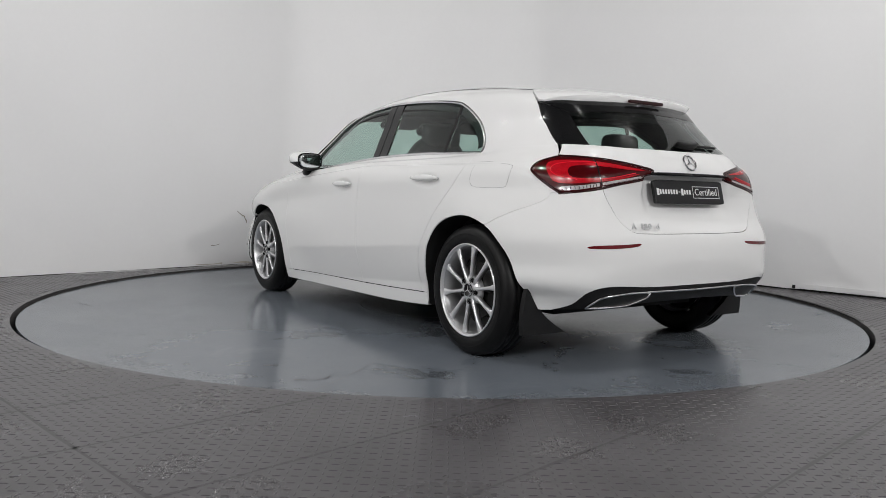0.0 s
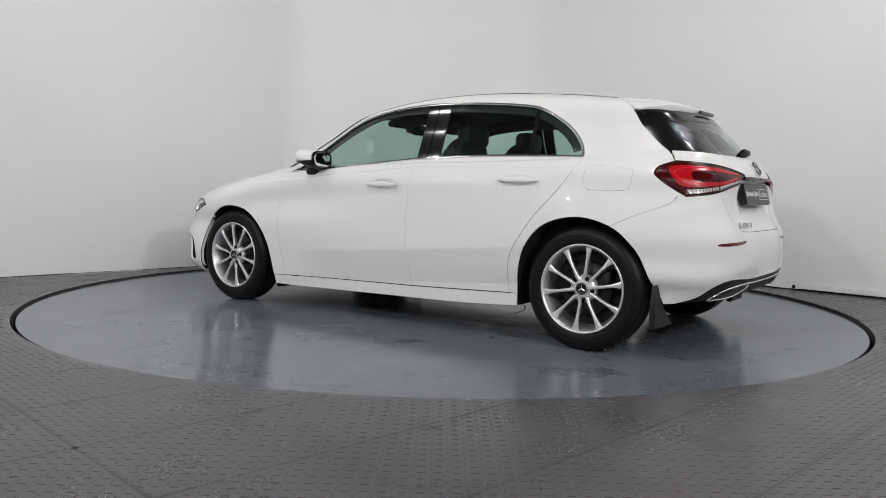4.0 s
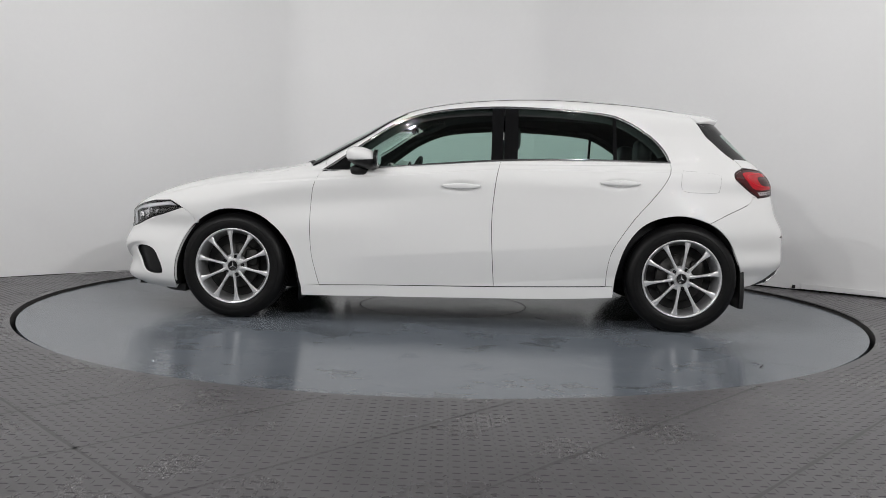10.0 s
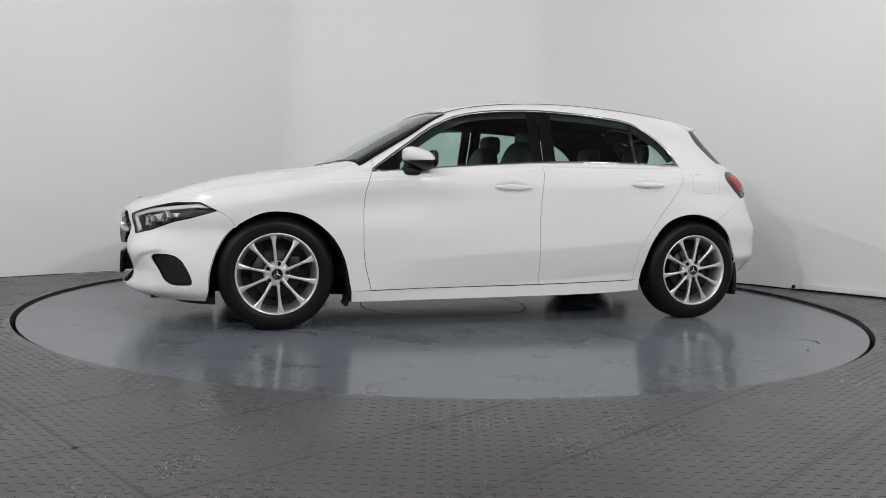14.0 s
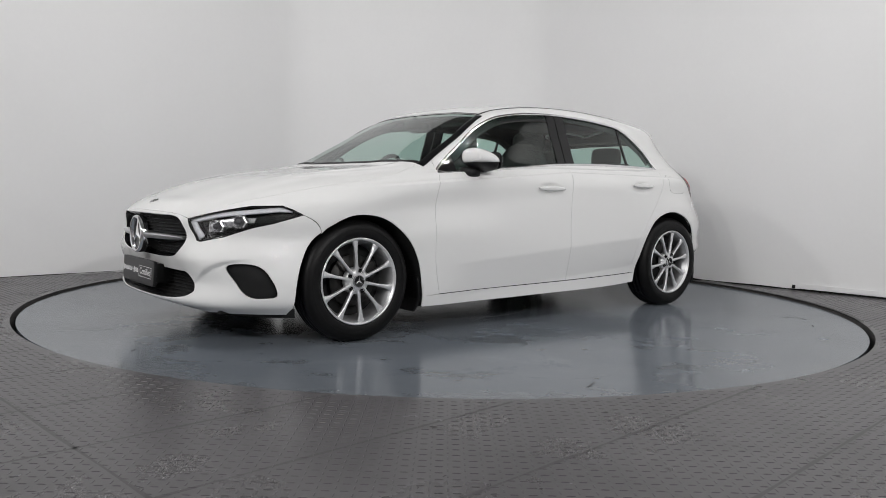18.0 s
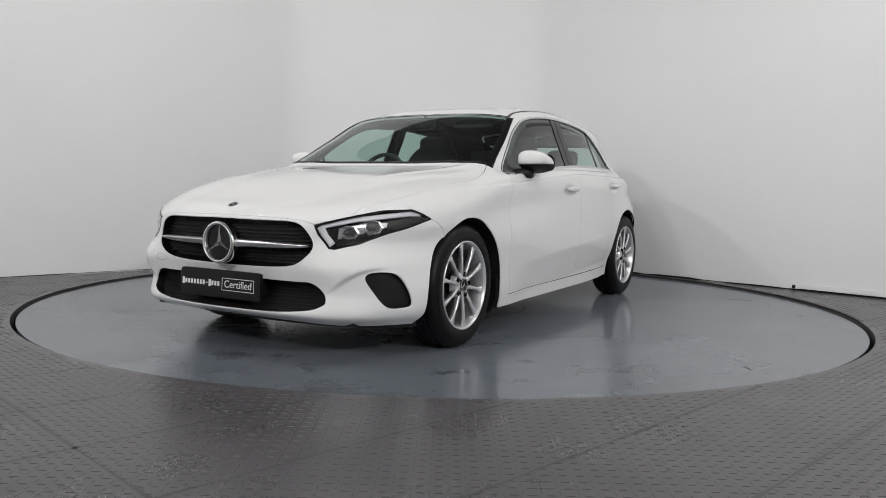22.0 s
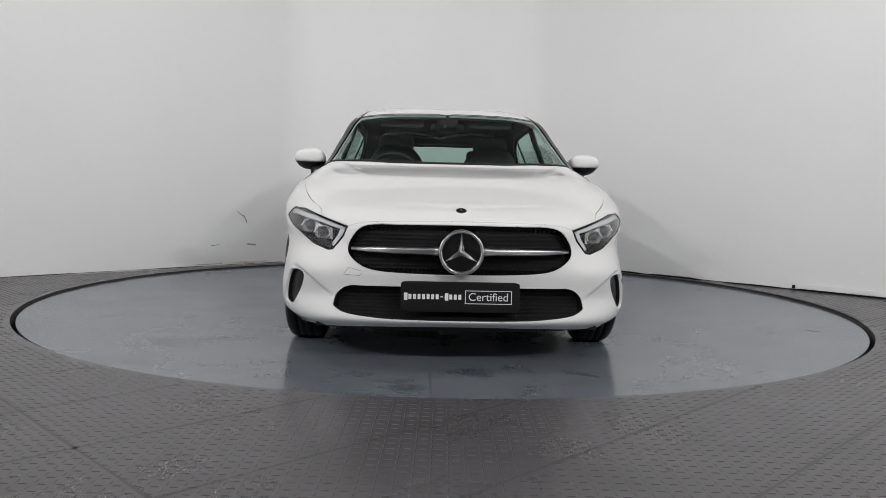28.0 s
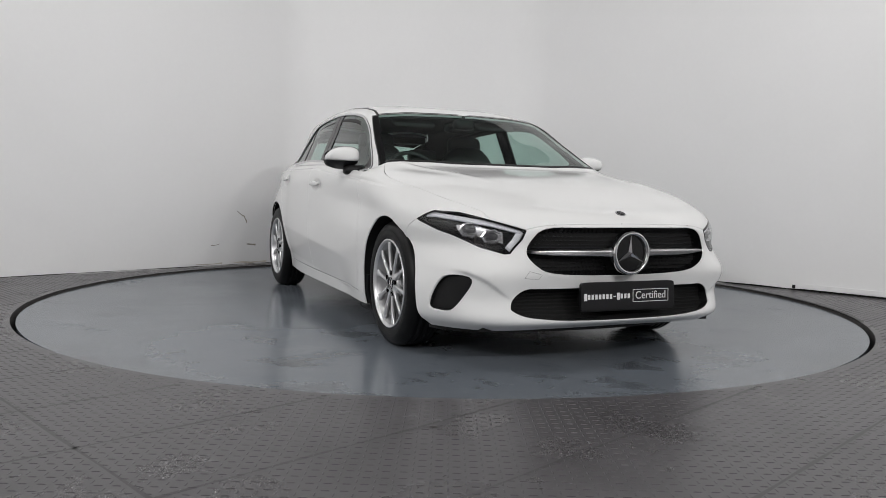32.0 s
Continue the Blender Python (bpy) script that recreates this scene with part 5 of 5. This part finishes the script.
# raised lugs, laid crosswise in turn
PITCH, LL, LW, LH = 0.048, 0.0135, 0.0030, 0.0016
shape = np.array([(-LL, 0, 0), (-LL * .6, LW, 0), (LL * .6, LW, 0), (LL, 0, 0), (LL * .6, -LW, 0), (-LL * .6, -LW, 0), (-LL * .6, 0, LH), (LL * .6, 0, LH)])
lug_faces = [(0, 6, 1), (1, 6, 7, 2), (2, 7, 3), (3, 7, 4), (4, 7, 6, 5), (5, 6, 0)]
LV, LF = [], []
for i in range(-108, 105):
    for j in range(-116, 60):
        for cross in (0, 1):
            x, y = (i + 0.5 * cross) * PITCH, (j + 0.5 * cross) * PITCH
            if math.hypot(x, y - HOLE_Y) < HOLE + 0.03 or not indoors(x - 0.02, y + 0.03) or not indoors(x + 0.02, y + 0.03):
                continue
            k = len(LV)
            LV += [(x - q[1], y + q[0], FLOOR + 0.6 * q[2]) if cross else (x + q[0], y + q[1], FLOOR + q[2]) for q in shape]
            LF += [tuple(k + n for n in f) for f in lug_faces]
tagged(thing("tread_lugs", mesh_of("tread_lugs", LV, LF), LUG_TONE, floor), kind="stuff")


def streak(pts, widths):
    """A thin mark along flat-lying points, each with its half width."""
    P = [Vector(p) for p in pts]
    V = []
    for k, q in enumerate(P):
        t = P[min(k + 1, len(P) - 1)] - P[max(k - 1, 0)]
        s = Vector((-t.y, t.x, 0)).normalized()
        V += [tuple(q + s * widths[k]), tuple(q - s * widths[k])]
    return V, [(2 * k, 2 * k + 1, 2 * k + 3, 2 * k + 2) for k in range(len(P) - 1)]


def disc_height(x, y):
    e = min(max((math.hypot(x, y) - 1.9) / (DISC - 1.9), 0), 1)
    return 0.034 * e * e


def disc_line(pts, w, steps=10):
    out = []
    for (x0, y0), (x1, y1) in zip(pts, pts[1:]):
        for k in range(steps):
            f = k / steps
            x, y = x0 + (x1 - x0) * f, y0 + (y1 - y0) * f
            out.append((x, y, disc_height(x, y) + 0.002))
    x, y = pts[-1]
    out.append((x, y, disc_height(x, y) + 0.002))
    return streak(out, [w * random.uniform(0.5, 1.3) for _ in out])


random.seed(4)
# what lies on the turntable: a round groove in the middle, seams between its sheets and scuffs
single("cover_groove", turned([(.588, .0012), (.595, .0012)], 64, "z"), SEAM_DIRT, turntable)
for line in ([(1.66, -1.63), (1.18, -.98), (.4, .08)], [(2.06, -.93), (1.91, -.80)], [(1.6, -.13), (2.66, -.14)], [(-1.9, 1.9), (-.75, .55)], [(-.6, -2.6), (-.35, -.7)]):
    single("sheet_seam", disc_line(line, 0.0011), SEAM_DIRT, turntable, smooth=False)
for line in ([(-1.60, 1.66), (-1.65, 1.70), (-1.67, 1.76), (-1.63, 1.84)], [(-1.44, 1.97), (-1.40, 2.0)], [(-1.03, 1.85), (-1.02, 1.88)], [(.9, 2.2), (1.0, 2.25)], [(2.3, .5), (2.34, .56)]):
    single("scuff", disc_line(line, 0.0035, 4), SEAM_DIRT, turntable, smooth=False)

# small pale chips and dark crumbs on the plates
for k in range(70):
    x, y = random.uniform(-2.3, 2.3), random.uniform(-4.3, -2.2)
    if math.hypot(x, y) < HOLE + .05 or abs(x) > 0.56 * (y + 5.573):
        continue
    n, big = 7, random.uniform(.0015, .004) if k % 6 else random.uniform(.005, .009)
    V = [(x + big * random.uniform(.5, 1.3) * math.cos(2 * math.pi * m / n) * 1.6, y + big * random.uniform(.5, 1.3) * math.sin(2 * math.pi * m / n), FLOOR + .0021) for m in range(n)]
    single("paint_chip" if k % 3 else "crumb", (V, [tuple(range(n))]), CHIP if k % 3 else SEAM_DIRT, floor, smooth=False)
for k, (x, y) in enumerate([(-.10, -2.98), (-.02, -3.02), (-.33, -2.95), (-.86, -2.83)]):
    V = [(x + .05 * (m / 9 - .5), y + random.uniform(-.012, .012), FLOOR + .0022) for m in range(10)]
    single("scrape", streak(V, [random.uniform(.001, .004) for _ in V]), CHIP, floor, smooth=False)


def on_wall(a, b, s, z, proud=0.003):
    """A point on the inner face of the wall from a to b, s metres along it."""
    d = (Vector((*b, 0)) - Vector((*a, 0))).normalized()
    n = Vector((d.y, -d.x, 0))
    return Vector((*a, 0)) + d * s + n * proud + Vector((0, 0, z))


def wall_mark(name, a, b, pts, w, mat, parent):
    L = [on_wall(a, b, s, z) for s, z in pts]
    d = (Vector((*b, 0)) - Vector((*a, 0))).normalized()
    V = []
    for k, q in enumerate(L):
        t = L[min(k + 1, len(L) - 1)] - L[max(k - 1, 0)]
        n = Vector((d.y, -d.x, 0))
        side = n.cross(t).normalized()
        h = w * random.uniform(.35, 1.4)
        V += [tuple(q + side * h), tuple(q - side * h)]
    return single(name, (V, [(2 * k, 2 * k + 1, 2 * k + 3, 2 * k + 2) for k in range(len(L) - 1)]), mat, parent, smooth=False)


A, B = CORNERS[0], CORNERS[1]
wl = bpy.data.objects["wall_left"]
along = lambda x, y: math.hypot(x - A[0], y - A[1])
s0 = along(-2.034, 2.065)
wall_mark("plaster_crack", A, B, [(s0, .575), (s0 + .03, .55), (s0 + .05, .535), (s0 + .075, .525), (s0 + .085, .50), (s0 + .10, .48), (s0 + .098, .455)], .007, CRACK, wl)
s2 = along(-1.953, 2.146)
wall_mark("plaster_crack", A, B, [(s2 - .01, .25), (s2 + .02, .246), (s2 + .05, .243), (s2 + .09, .240)], .007, CRACK, wl)
s3 = along(-2.225, 1.873)
wall_mark("plaster_crack", A, B, [(s3 - .01, .246), (s3 + .04, .248), (s3 + .08, .258)], .003, CRACK, wl)
GRIME = material("grey_grime", (0.62, 0.585, 0.52), 0.85, grain=0.35, grain_scale=45, stain=0.3, stain_scale=9)
for start, count in ((4.05, 4), (4.45, 5)):
    wall_mark("grime_line", A, B, [(start + .09 * k, FLOOR + .012 + random.uniform(0, .012)) for k in range(count)], .006, GRIME, wl)
# thin dark line drawn along the wall's foot
wall_mark("foot_line", A, B, [(0.4 + .2 * k, FLOOR + .002) for k in range(24)], .003, SEAM_DIRT, wl)
A2, B2 = CORNERS[2], CORNERS[3]
wr = bpy.data.objects["wall_right"]
along2 = lambda x, y: math.hypot(x - A2[0], y - A2[1])
# flat matt black strip on the wall stands for the gap at its foot
wall_mark("foot_line", A2, B2, [(0.9 + .15 * k, FLOOR + .006) for k in range(32)], .009, MATT_BLACK, wr)
q0, q1 = on_wall(A2, B2, along2(3.0, .93), 0), on_wall(A2, B2, along2(3.0, .93) + 2.4, 0)
verts, faces = slab([(q0.x, q0.y), (q0.x - .006, q0.y - .006), (q1.x - .006, q1.y - .006), (q1.x, q1.y)], FLOOR + .018, FLOOR + .06)
thing("skirting", mesh_of("skirting", verts, faces), WALL_PAINT, wr)
q = on_wall(A2, B2, along2(2.958, .972), FLOOR + .03, .01)
single("cable_clip", pillow(tuple(q), (.012, .012, .016), .5, .5, 10, 6), PLASTIC, wr)
# ---- movement: the turntable turns with the car on it ----
def heading(t):
    return 124.055 + 5.16574 * t + 2.80632e-3 * t ** 2 + 6.12657e-5 * t ** 3


def motions():
    times = [0.0, 4.0, 8.0, 12.0, 16.0, 20.0, 24.0, 28.0, 32.0]
    walk(turntable, [(t, pose(0, 0, 0, 0, 0, heading(t))) for t in times])
    walk(car, [(t, pose(0, 0, 0, 0, 0, heading(t)) @ pose(-0.1162, -0.0064, 0)) for t in times])


motions()
